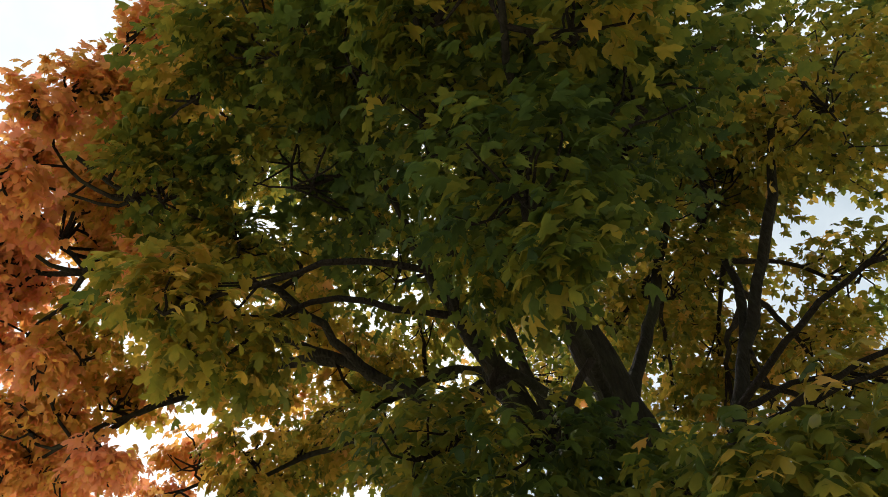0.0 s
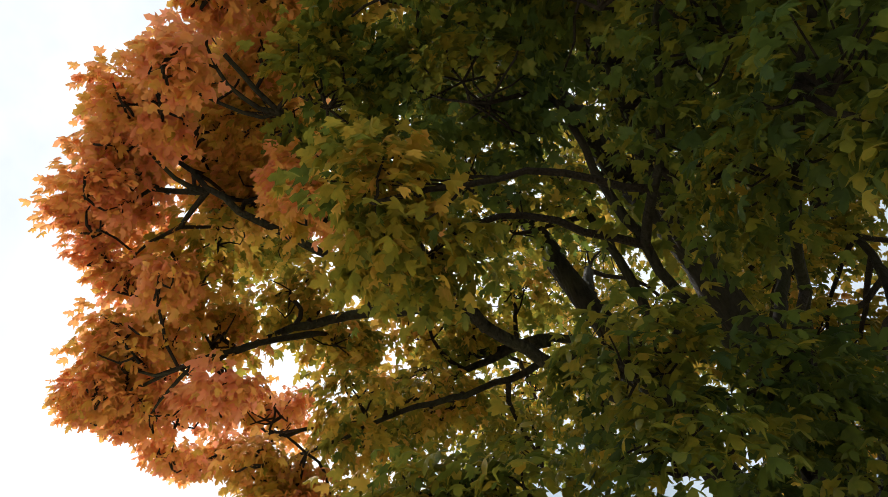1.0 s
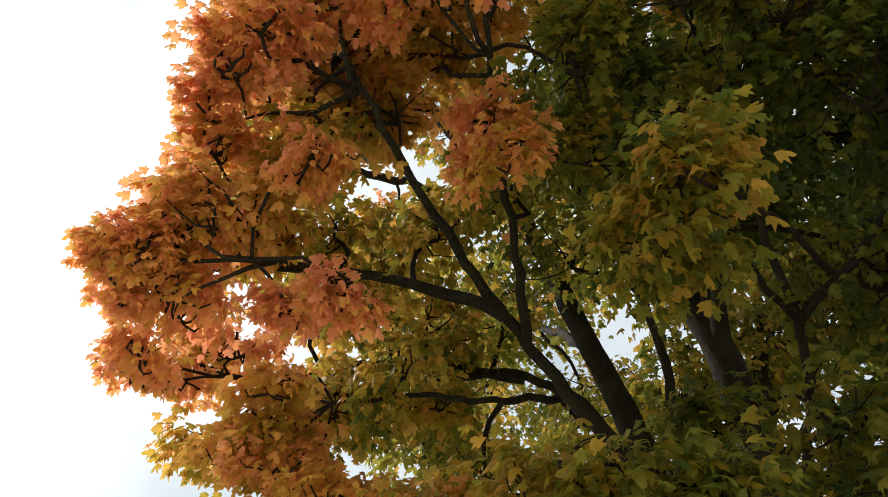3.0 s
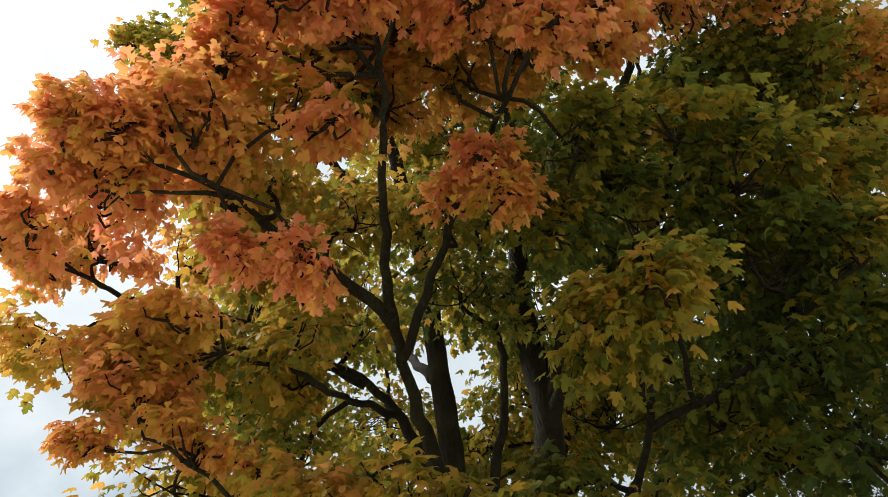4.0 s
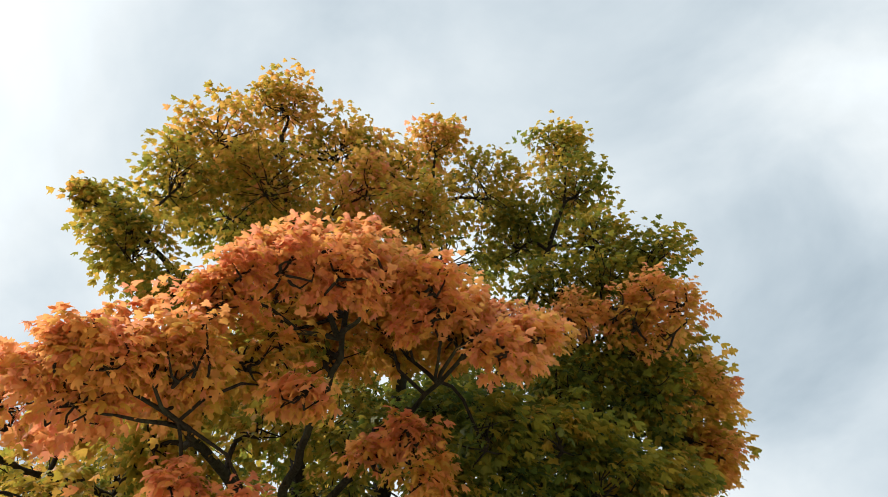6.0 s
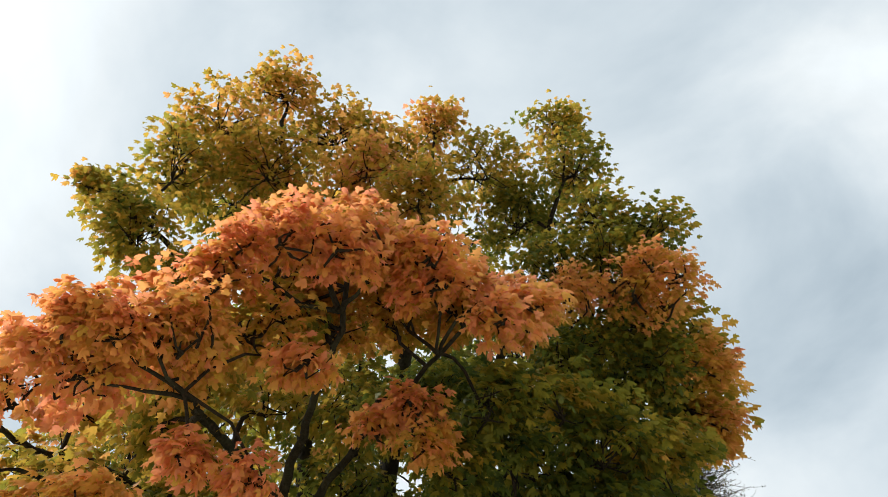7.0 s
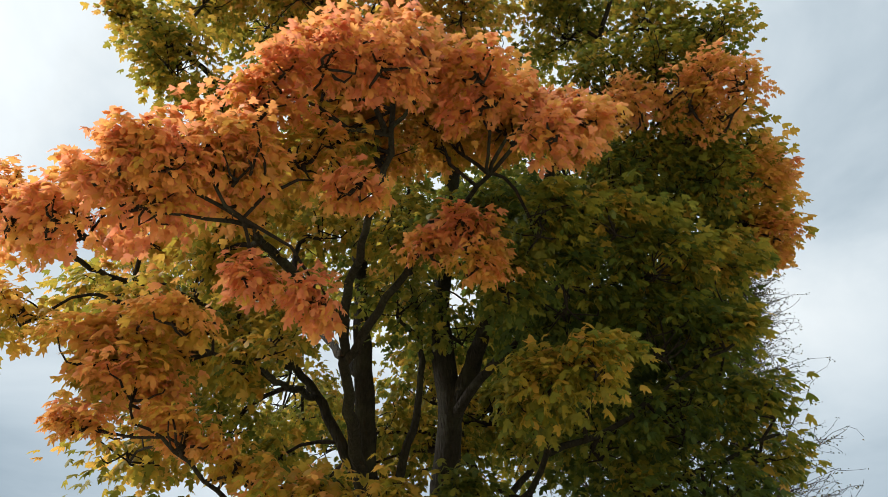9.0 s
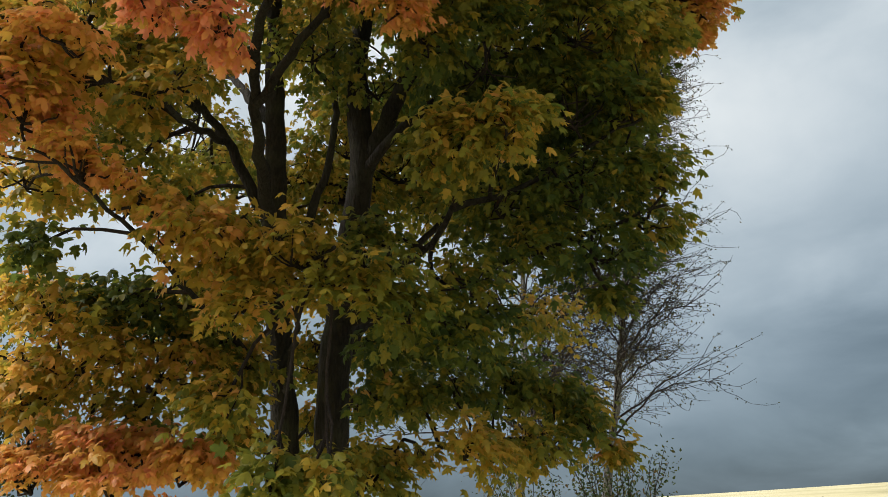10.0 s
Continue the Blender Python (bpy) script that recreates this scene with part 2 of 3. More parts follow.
def limb(name, points, thick, thin, label=""):
    line = smooth_line(points, 0.14, 0.006 if name == "trunk" else 0.012)
    t = np.linspace(0, 1, len(line))
    radii = thick + (thin - thick) * t ** (1.5 if name == "trunk" else 0.85)
    if name == "trunk":
        radii = radii + 0.12 * np.exp(-line[:, 2] / 0.22)
    v, f = tube(line, radii, 14 if name == "trunk" else 9, bumps=0.22)
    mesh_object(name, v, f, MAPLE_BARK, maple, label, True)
    for p, r in zip(line, radii):
        if p[2] > 1.8:
            LIMB_NODES.append((p, r))


limb("trunk", ((-1.55, .62, -.1), (-1.6, .42, 1.2), (-1.65, .1, 2.4), (-1.67, -.1, 3.1), (-1.68, -.4, 4.17), (-1.64, -.85, 5.53), (-1.62, -1.05, 6.3), (-1.6, -1.5, 7.1), (-1.58, -2.3, 8.0), (-1.58, -3.1, 8.7), (-1.6, -3.7, 9.3)), .145, .025, "straight dark grey-brown maple stem")
limb("trunk", ((-1.4, .45, -.1), (-1.33, .32, 1.2), (-1.23, .17, 2.4), (-1.14, .05, 3.38), (-.98, -.1, 4.3), (-.83, -.28, 5.15), (-.85, -.5, 6.2), (-.65, -.9, 7.2), (-.25, -1.9, 8.2), (.1, -3.0, 9.1)), .19, .025, "forked dark grey-brown maple stem")
limb("limb", ((-.88, -.24, 4.9), (-.66, -.36, 5.4), (-.2, -.7, 6.2), (.4, -1.1, 7.1), (1.0, -1.8, 7.9), (1.6, -2.8, 8.7)), .115, .02)
limb("limb", ((-.8, -.32, 5.1), (-.45, -.6, 5.35), (.2, -1.0, 5.7), (.95, -1.6, 6.3), (1.6, -2.0, 6.9)), .06, .018)
limb("limb", ((-1.2, .12, 2.9), (-.9, .55, 3.75), (-.64, .83, 4.3), (-.3, 1.07, 4.8), (.15, 1.3, 5.4), (.5, 1.5, 6.3)), .07, .022)
limb("limb", ((-.66, .8, 4.25), (-.72, 1.1, 5.0), (-.9, 1.3, 6.0), (-.8, 1.5, 7.0)), .04, .015)
limb("limb", ((-1.13, .03, 3.45), (-.6, -.5, 3.8), (-.1, -1.1, 3.95), (.12, -1.35, 4.2), (.35, -1.6, 4.9), (.6, -1.9, 5.5)), .045, .015)
limb("limb", ((.1, -1.33, 4.15), (.7, -1.4, 4.3), (1.3, -1.5, 4.6), (1.9, -1.5, 4.9)), .03, .012)
limb("limb", ((-1.66, -.3, 3.85), (-1.3, -.55, 4.6), (-1.06, -.72, 5.3), (-1.05, -1.0, 6.4), (-1.0, -1.4, 7.6)), .05, .018)
limb("limb", ((-1.68, -.38, 4.1), (-1.66, -1.1, 4.65), (-1.52, -2.05, 5.25), (-1.15, -2.9, 5.4), (-.75, -3.65, 5.55), (-.65, -4.0, 5.85)), .075, .018)
limb("limb", ((-1.58, -1.75, 5.05), (-1.0, -2.3, 5.4), (-.45, -2.9, 5.5), (.3, -3.6, 5.65)), .045, .014)
limb("limb", ((-1.53, -2.0, 5.2), (-1.8, -2.6, 5.45), (-2.0, -3.2, 5.45), (-2.05, -3.6, 5.32), (-2.1, -4.1, 5.07), (-2.0, -4.5, 4.95)), .055, .018)
limb("limb", ((-1.68, -.42, 4.25), (-2.0, -.6, 5.0), (-2.33, -.75, 5.6), (-2.6, -1.4, 5.6), (-3.0, -2.4, 5.3), (-3.2, -3.1, 5.1)), .065, .015)
limb("limb", ((-2.4, -.9, 5.6), (-3.1, -1.9, 5.9), (-3.45, -2.75, 5.6), (-3.3, -3.5, 5.25)), .048, .016)
limb("limb", ((-2.2, -.68, 5.35), (-2.2, -1.7, 4.95), (-2.1, -2.5, 4.65), (-2.15, -3.1, 4.4)), .04, .013)
limb("limb", ((-1.6, -1.4, 6.9), (-2.1, -2.1, 7.4), (-2.6, -3.2, 7.6), (-3.1, -4.0, 7.6)), .06, .018)
limb("limb", ((-1.64, -.8, 5.4), (-2.3, -.3, 6.4), (-3.1, .2, 7.3), (-3.7, .6, 8.0)), .06, .018)
limb("limb", ((-1.0, -.05, 4.1), (-.95, .6, 5.2), (-.8, 1.2, 6.4), (-.4, 1.5, 7.5)), .06, .018)
limb("limb", ((-1.66, -.05, 2.9), (-1.9, -1.0, 3.2), (-2.1, -2.1, 3.5), (-2.4, -3.1, 3.8)), .04, .012)
limb("limb", ((-1.63, .1, 2.3), (-2.3, -.5, 2.7), (-3.2, -1.1, 2.9), (-4.0, -1.5, 2.8)), .045, .012)
limb("limb", ((-1.28, .28, 1.75), (-.7, -.1, 2.0), (0, -.6, 2.2), (.7, -.6, 2.25), (1.3, -.4, 2.3)), .032, .01)
limb("limb", ((-1.12, .02, 3.5), (.2, -.7, 3.7), (1.2, -1.1, 3.9), (2.0, -1.3, 4.1)), .045, .014)
limb("limb", ((-1.66, -.02, 2.8), (-1.3, -1.2, 3.1), (-1.0, -2.3, 3.25), (-.7, -2.8, 3.25)), .035, .012)
limb("limb", ((-.74, -3.79, 5.63), (-0.81, -4.18, 5.69), (-0.98, -4.44, 5.77)), 0.026, 0.008)
limb("limb", ((-.74, -3.79, 5.63), (-0.58, -3.97, 5.57), (-0.34, -4.18, 5.64)), 0.024, 0.008)
limb("limb", ((-.74, -3.79, 5.63), (-0.97, -3.98, 5.51), (-1.13, -4.21, 5.51), (-1.32, -4.36, 5.49)), 0.022, 0.007)
limb("limb", ((-.79, -4.05, 5.67), (-0.65, -4.31, 5.75), (-0.70, -4.46, 5.78)), 0.016, 0.006)
limb("limb", ((-2.0, -3.06, 5.4), (-1.64, -3.76, 4.92), (-1.71, -4.12, 4.79), (-1.70, -4.34, 4.92)), 0.03, 0.009)
limb("limb", ((-1.67, -3.87, 4.87), (-1.83, -4.22, 4.81), (-1.95, -4.37, 4.80)), 0.018, 0.007)
limb("limb", ((-1.66, -3.81, 4.89), (-1.85, -4.05, 4.79), (-2.08, -4.21, 4.72)), 0.018, 0.007)
limb("limb", ((-.05, -3.28, 5.58), (0.02, -3.5, 5.57), (0.22, -3.67, 5.63), (0.46, -3.69, 5.76)), 0.02, 0.007)
limb("limb", ((-.05, -3.28, 5.58), (-0.04, -3.5, 5.55), (0.06, -3.81, 5.62), (0.05, -4.04, 5.67)), 0.016, 0.006)


def bough(centre, radii, autumn):
    """A leafy mass: twig ends spread over the upper and outer skin of an ellipsoid."""
    BOUGHS.append((np.array(centre), np.array(radii), autumn))


# top of the crown, olive and gold
bough((-1.58, -3.89, 9.65), (0.45, 0.45, 0.38), 0.64)
bough((-2.19, -3.80, 9.12), (0.51, 0.51, 0.43), 0.59)
bough((-0.98, -3.43, 9.30), (0.51, 0.51, 0.43), 0.59)
bough((-2.56, -3.69, 8.50), (0.48, 0.48, 0.41), 0.51)
bough((-1.70, -3.48, 8.57), (0.60, 0.60, 0.51), 0.57)
bough((-3.00, -3.80, 7.75), (0.28, 0.28, 0.24), 0.45)
bough((-3.20, -4.05, 7.68), (0.11, 0.11, 0.09), 0.54)
bough((-2.78, -3.55, 7.38), (0.45, 0.45, 0.38), 0.45)
bough((0.16, -3.29, 9.47), (0.39, 0.39, 0.34), 0.67)
bough((-0.42, -3.17, 9.13), (0.47, 0.47, 0.40), 0.54)
bough((-0.65, -3.44, 8.37), (0.45, 0.45, 0.38), 0.69)
bough((0.71, -2.94, 8.89), (0.53, 0.53, 0.45), 0.49)
bough((1.76, -2.81, 7.88), (0.33, 0.33, 0.28), 0.41)
bough((1.19, -2.67, 7.33), (0.37, 0.37, 0.31), 0.41)
bough((1.63, -3.17, 9.41), (0.35, 0.35, 0.30), 0.51)
bough((1.75, -2.84, 8.85), (0.44, 0.44, 0.37), 0.41)
bough((1.06, -2.34, 8.69), (0.50, 0.50, 0.43), 0.39)
bough((-0.11, -3.26, 7.94), (0.46, 0.46, 0.39), 0.61)
bough((2.28, -2.73, 7.67), (0.39, 0.39, 0.33), 0.37)
bough((1.67, -2.67, 7.36), (0.40, 0.40, 0.34), 0.39)
bough((-2.37, -3.31, 7.01), (0.29, 0.29, 0.25), 0.45)
bough((-1.59, -2.27, 9.37), (0.85, 0.85, 0.72), 0.44)
bough((0.18, -1.89, 8.98), (0.83, 0.83, 0.70), 0.39)
bough((-2.38, -2.76, 9.21), (0.76, 0.76, 0.64), 0.44)
bough((1.39, -2.25, 6.54), (0.35, 0.35, 0.30), 0.33)
bough((1.07, -2.26, 6.37), (0.31, 0.31, 0.27), 0.31)
bough((1.82, -2.32, 6.71), (0.33, 0.33, 0.28), 0.37)

# orange ledge at the sun-turned shoulder
bough((2.20, -2.31, 7.35), (0.32, 0.32, 0.27), 0.84)
bough((1.55, -2.39, 7.09), (0.25, 0.25, 0.22), 0.78)
bough((2.39, -2.07, 7.06), (0.17, 0.17, 0.15), 0.84)
bough((2.41, -1.59, 6.88), (0.39, 0.39, 0.33), 0.45)
bough((3.15, -1.00, 7.11), (0.21, 0.21, 0.18), 0.84)
bough((2.66, -1.07, 6.48), (0.34, 0.34, 0.29), 0.60)
bough((2.70, -0.86, 6.19), (0.16, 0.16, 0.14), 0.84)
bough((1.89, -1.72, 6.62), (0.43, 0.43, 0.36), 0.30)
bough((1.69, -2.82, 6.74), (0.22, 0.22, 0.17), 0.86)
bough((2.02, -2.92, 6.77), (0.24, 0.24, 0.18), 0.88)
bough((2.26, -2.81, 6.72), (0.20, 0.20, 0.15), 0.88)
bough((2.18, -2.62, 6.59), (0.18, 0.18, 0.14), 0.86)
bough((1.32, -2.90, 6.65), (0.20, 0.20, 0.15), 0.84)
bough((1.82, -2.73, 6.62), (0.18, 0.18, 0.14), 0.84)
bough((2.49, -1.89, 6.54), (0.20, 0.20, 0.15), 0.80)
bough((2.74, -1.59, 6.56), (0.20, 0.20, 0.15), 0.82)
bough((2.73, -1.17, 6.23), (0.16, 0.16, 0.12), 0.82)

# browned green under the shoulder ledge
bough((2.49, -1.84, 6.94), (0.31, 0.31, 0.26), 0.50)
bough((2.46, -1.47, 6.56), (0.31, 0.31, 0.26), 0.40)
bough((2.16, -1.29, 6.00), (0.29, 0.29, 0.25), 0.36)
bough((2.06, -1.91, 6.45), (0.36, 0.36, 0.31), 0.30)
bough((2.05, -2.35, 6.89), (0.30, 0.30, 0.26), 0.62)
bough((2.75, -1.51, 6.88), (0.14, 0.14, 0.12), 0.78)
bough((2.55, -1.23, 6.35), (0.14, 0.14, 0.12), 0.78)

# front dome, orange to red
bough((-0.89, -3.85, 6.29), (0.32, 0.32, 0.24), 0.79)
bough((-0.45, -3.74, 6.28), (0.30, 0.30, 0.21), 0.79)
bough((-1.35, -3.77, 6.13), (0.32, 0.32, 0.25), 0.79)
bough((0.01, -4.02, 5.54), (0.18, 0.18, 0.14), 0.97)
bough((0.44, -3.40, 6.09), (0.26, 0.26, 0.20), 0.95)
bough((0.64, -3.30, 5.77), (0.12, 0.12, 0.09), 0.82)
bough((0.20, -3.84, 5.72), (0.14, 0.14, 0.11), 0.95)
bough((-0.21, -3.65, 6.23), (0.18, 0.18, 0.13), 0.79)
bough((-0.57, -4.30, 5.70), (0.15, 0.15, 0.11), 0.95)
bough((0.91, -3.10, 6.20), (0.16, 0.16, 0.12), 0.92)
bough((1.19, -2.90, 6.54), (0.16, 0.16, 0.12), 0.90)
bough((-1.46, -4.23, 5.63), (0.13, 0.13, 0.10), 0.85)
bough((-0.87, -4.00, 4.95), (0.12, 0.12, 0.09), 0.96)
bough((-0.27, -3.20, 5.15), (0.12, 0.12, 0.09), 0.94)
bough((-0.60, -3.00, 5.18), (0.12, 0.12, 0.09), 0.95)
bough((-0.22, -3.10, 4.87), (0.12, 0.12, 0.09), 0.80)

# front left sprays, orange
bough((-1.85, -4.38, 5.00), (0.29, 0.29, 0.22), 0.95)
bough((-2.20, -4.35, 4.95), (0.25, 0.25, 0.19), 0.95)
bough((-2.45, -4.10, 5.00), (0.28, 0.28, 0.21), 0.95)
bough((-2.55, -2.30, 7.10), (0.28, 0.28, 0.21), 0.62)
bough((-3.11, -2.70, 6.13), (0.25, 0.25, 0.19), 0.66)
bough((-3.22, -3.39, 5.53), (0.33, 0.33, 0.25), 0.86)
bough((-3.86, -3.49, 5.80), (0.38, 0.38, 0.28), 0.90)
bough((-2.09, -2.00, 6.98), (0.19, 0.19, 0.14), 0.55)
bough((-1.65, -3.70, 4.48), (0.12, 0.12, 0.09), 0.98)
bough((-1.25, -3.60, 4.36), (0.12, 0.12, 0.09), 0.98)
bough((-3.28, -2.40, 5.47), (0.35, 0.35, 0.26), 0.52)
bough((-2.89, -3.36, 4.37), (0.28, 0.28, 0.21), 0.84)
bough((-2.63, -3.18, 4.10), (0.31, 0.31, 0.23), 0.90)
bough((-2.31, -2.96, 3.83), (0.25, 0.25, 0.20), 0.85)
bough((-2.53, -1.90, 5.04), (0.26, 0.26, 0.19), 0.52)
bough((-2.90, -3.21, 3.91), (0.13, 0.13, 0.10), 0.88)
bough((-3.54, -3.36, 4.77), (0.27, 0.27, 0.21), 0.62)
bough((-2.02, -2.74, 3.72), (0.17, 0.17, 0.13), 0.78)
bough((-1.75, -4.35, 4.92), (0.22, 0.22, 0.15), 0.92)
bough((-1.48, -4.31, 5.40), (0.22, 0.22, 0.15), 0.93)
bough((-1.99, -3.81, 5.35), (0.29, 0.29, 0.20), 0.79)
bough((-2.20, -4.20, 4.85), (0.24, 0.24, 0.16), 0.92)
bough((-1.45, -4.35, 4.95), (0.24, 0.24, 0.17), 0.86)
bough((-2.62, -3.32, 4.46), (0.29, 0.29, 0.20), 0.86)
bough((-0.50, -4.25, 6.00), (0.22, 0.22, 0.15), 0.93)
bough((-1.05, -3.46, 5.96), (0.27, 0.27, 0.16), 0.79)
bough((-1.33, -3.88, 5.33), (0.23, 0.23, 0.14), 0.80)
bough((-1.59, -4.09, 5.04), (0.23, 0.23, 0.14), 0.86)
bough((-1.16, -4.27, 5.90), (0.22, 0.22, 0.13), 0.90)
bough((0.54, -3.20, 5.94), (0.12, 0.12, 0.07), 0.80)
bough((-0.37, -3.35, 5.98), (0.15, 0.15, 0.09), 0.72)
bough((-0.11, -3.56, 6.16), (0.34, 0.34, 0.24), 0.79)
bough((-0.34, -3.36, 5.99), (0.33, 0.33, 0.23), 0.79)
bough((-1.04, -3.86, 6.27), (0.31, 0.31, 0.22), 0.79)
bough((-0.89, -3.37, 5.92), (0.34, 0.34, 0.23), 0.79)
bough((-0.61, -3.69, 6.23), (0.35, 0.35, 0.24), 0.79)
bough((0.13, -3.34, 5.92), (0.29, 0.29, 0.20), 0.79)
bough((-0.50, -3.66, 6.21), (0.30, 0.30, 0.21), 0.79)
bough((-1.15, -3.61, 6.06), (0.33, 0.33, 0.23), 0.79)

bough((-1.88, -4.55, 4.80), (0.15, 0.15, 0.11), 0.93)
bough((-1.98, -4.72, 4.84), (0.10, 0.10, 0.07), 0.93)
bough((-2.12, -4.62, 4.84), (0.08, 0.08, 0.06), 0.93)
bough((-0.98, -4.55, 5.50), (0.20, 0.20, 0.14), 0.93)
bough((-1.30, -4.50, 5.50), (0.20, 0.20, 0.14), 0.92)
bough((-0.62, -4.50, 5.42), (0.18, 0.18, 0.13), 0.95)
bough((-0.75, -4.40, 5.78), (0.22, 0.22, 0.16), 0.94)
bough((-0.36, -4.32, 5.66), (0.22, 0.22, 0.16), 0.95)
bough((-0.02, -4.20, 5.60), (0.20, 0.20, 0.14), 0.94)
bough((-1.12, -4.40, 5.75), (0.16, 0.16, 0.12), 0.93)
bough((-2.40, -4.46, 4.86), (0.12, 0.12, 0.09), 0.93)
bough((-2.80, -4.18, 4.86), (0.16, 0.16, 0.11), 0.93)
bough((-3.20, -4.10, 4.98), (0.20, 0.20, 0.14), 0.93)
bough((-3.50, -3.75, 5.25), (0.24, 0.24, 0.17), 0.93)

# inner sprays behind the orange, yellow-green
bough((-2.60, -2.30, 6.60), (0.50, 0.50, 0.40), 0.50)
bough((-3.40, -1.40, 6.50), (0.55, 0.55, 0.44), 0.48)
bough((-3.80, -2.10, 6.00), (0.45, 0.45, 0.36), 0.52)
bough((-2.30, -3.00, 6.00), (0.35, 0.35, 0.28), 0.55)
bough((-2.90, -2.60, 5.00), (0.36, 0.36, 0.29), 0.50)
bough((-3.60, -1.20, 5.40), (0.45, 0.45, 0.36), 0.42)
bough((-2.20, -1.60, 7.20), (0.50, 0.50, 0.40), 0.45)
bough((-3.20, -2.20, 4.20), (0.40, 0.40, 0.32), 0.50)
bough((-1.70, -2.40, 6.10), (0.35, 0.35, 0.28), 0.50)
bough((-1.20, -1.80, 6.60), (0.40, 0.40, 0.32), 0.42)
bough((-2.40, -2.00, 5.90), (0.30, 0.30, 0.24), 0.50)
bough((-3.90, -0.60, 6.20), (0.50, 0.50, 0.40), 0.45)
bough((-0.60, -1.60, 6.60), (0.40, 0.40, 0.32), 0.35)
bough((-0.90, -2.30, 5.90), (0.25, 0.25, 0.20), 0.45)
bough((-1.90, -2.70, 4.70), (0.28, 0.28, 0.22), 0.52)
bough((-2.20, -0.90, 3.60), (0.35, 0.35, 0.28), 0.40)
bough((-4.00, -0.40, 3.80), (0.50, 0.50, 0.40), 0.42)

# green right side
bough((0.26, -3.00, 5.23), (0.37, 0.37, 0.31), 0.23)
bough((0.86, -2.70, 5.38), (0.40, 0.40, 0.34), 0.33)
bough((1.18, -2.20, 5.28), (0.43, 0.43, 0.37), 0.28)
bough((0.44, -2.20, 5.13), (0.47, 0.47, 0.40), 0.15)
bough((1.12, -1.70, 4.90), (0.50, 0.50, 0.43), 0.12)
bough((0.47, -2.80, 4.07), (0.27, 0.27, 0.23), 0.39)
bough((1.77, -1.70, 5.47), (0.35, 0.35, 0.30), 0.30)
bough((1.70, -1.60, 4.87), (0.31, 0.31, 0.26), 0.25)
bough((1.79, -1.50, 4.36), (0.23, 0.23, 0.20), 0.30)
bough((1.25, -1.30, 4.33), (0.43, 0.43, 0.37), 0.20)
bough((1.83, -1.00, 4.08), (0.32, 0.32, 0.27), 0.36)
bough((0.11, -2.60, 4.06), (0.28, 0.28, 0.24), 0.39)
bough((0.56, -1.10, 4.25), (0.46, 0.46, 0.39), 0.25)
bough((-0.06, -2.60, 5.04), (0.25, 0.25, 0.21), 0.28)
bough((-0.11, -2.20, 6.31), (0.29, 0.29, 0.25), 0.23)
bough((1.32, -1.20, 3.70), (0.37, 0.37, 0.31), 0.14)
bough((0.86, -1.00, 3.91), (0.35, 0.35, 0.30), 0.24)
bough((1.41, -1.20, 3.30), (0.12, 0.12, 0.10), 0.26)

# low branches, yellow and green
bough((-3.07, -1.80, 3.31), (0.41, 0.41, 0.33), 0.57)
bough((-2.64, -1.40, 3.44), (0.39, 0.39, 0.31), 0.23)
bough((-2.90, -1.50, 2.90), (0.47, 0.47, 0.37), 0.57)
bough((-3.38, -1.60, 2.91), (0.38, 0.38, 0.30), 0.58)
bough((-2.34, -1.20, 2.89), (0.42, 0.42, 0.34), 0.51)
bough((-3.21, -1.50, 2.61), (0.29, 0.29, 0.24), 0.51)
bough((-1.59, -2.00, 2.40), (0.25, 0.25, 0.20), 0.43)
bough((-2.91, -2.40, 3.56), (0.19, 0.19, 0.15), 0.23)
bough((-1.47, -2.60, 3.40), (0.31, 0.31, 0.25), 0.59)
bough((-1.00, -2.60, 3.29), (0.29, 0.29, 0.24), 0.49)
bough((-0.70, -2.60, 3.03), (0.25, 0.25, 0.20), 0.45)
bough((-1.39, -2.40, 3.02), (0.23, 0.23, 0.18), 0.53)
bough((-1.67, -2.80, 3.45), (0.20, 0.20, 0.16), 0.63)
bough((-2.58, -1.50, 2.13), (0.52, 0.52, 0.37), 0.85)
bough((-3.05, -1.70, 2.00), (0.35, 0.35, 0.25), 0.85)
bough((-2.09, -1.40, 2.01), (0.37, 0.37, 0.26), 0.80)
bough((-2.82, -1.60, 2.05), (0.30, 0.30, 0.21), 0.87)
bough((-2.33, -1.50, 2.18), (0.30, 0.30, 0.21), 0.88)
bough((-2.51, -1.60, 1.92), (0.34, 0.34, 0.24), 0.85)
bough((-1.98, -1.50, 2.10), (0.24, 0.24, 0.17), 0.85)
bough((-1.10, -2.60, 1.88), (0.22, 0.22, 0.15), 0.31)
bough((-0.85, 2.20, 3.91), (0.37, 0.37, 0.22), 0.18)
bough((-0.43, -0.80, 2.62), (0.24, 0.24, 0.14), 0.30)
bough((0.08, -1.26, 2.11), (0.34, 0.34, 0.21), 0.50)
bough((-0.48, -1.00, 2.10), (0.25, 0.25, 0.14), 0.50)
bough((0.72, -0.74, 2.15), (0.31, 0.31, 0.20), 0.45)
bough((1.47, -0.35, 2.11), (0.10, 0.10, 0.06), 0.46)
bough((1.09, -0.22, 2.61), (0.30, 0.30, 0.18), 0.36)
bough((0.77, 2.00, 3.47), (0.43, 0.43, 0.26), 0.18)
bough((-0.02, 2.10, 3.69), (0.44, 0.44, 0.26), 0.18)
bough((-0.83, -2.60, 1.87), (0.20, 0.20, 0.12), 0.40)
bough((-0.54, -0.63, 3.18), (0.28, 0.28, 0.21), 0.20)
bough((-0.11, -0.64, 3.31), (0.26, 0.26, 0.20), 0.18)
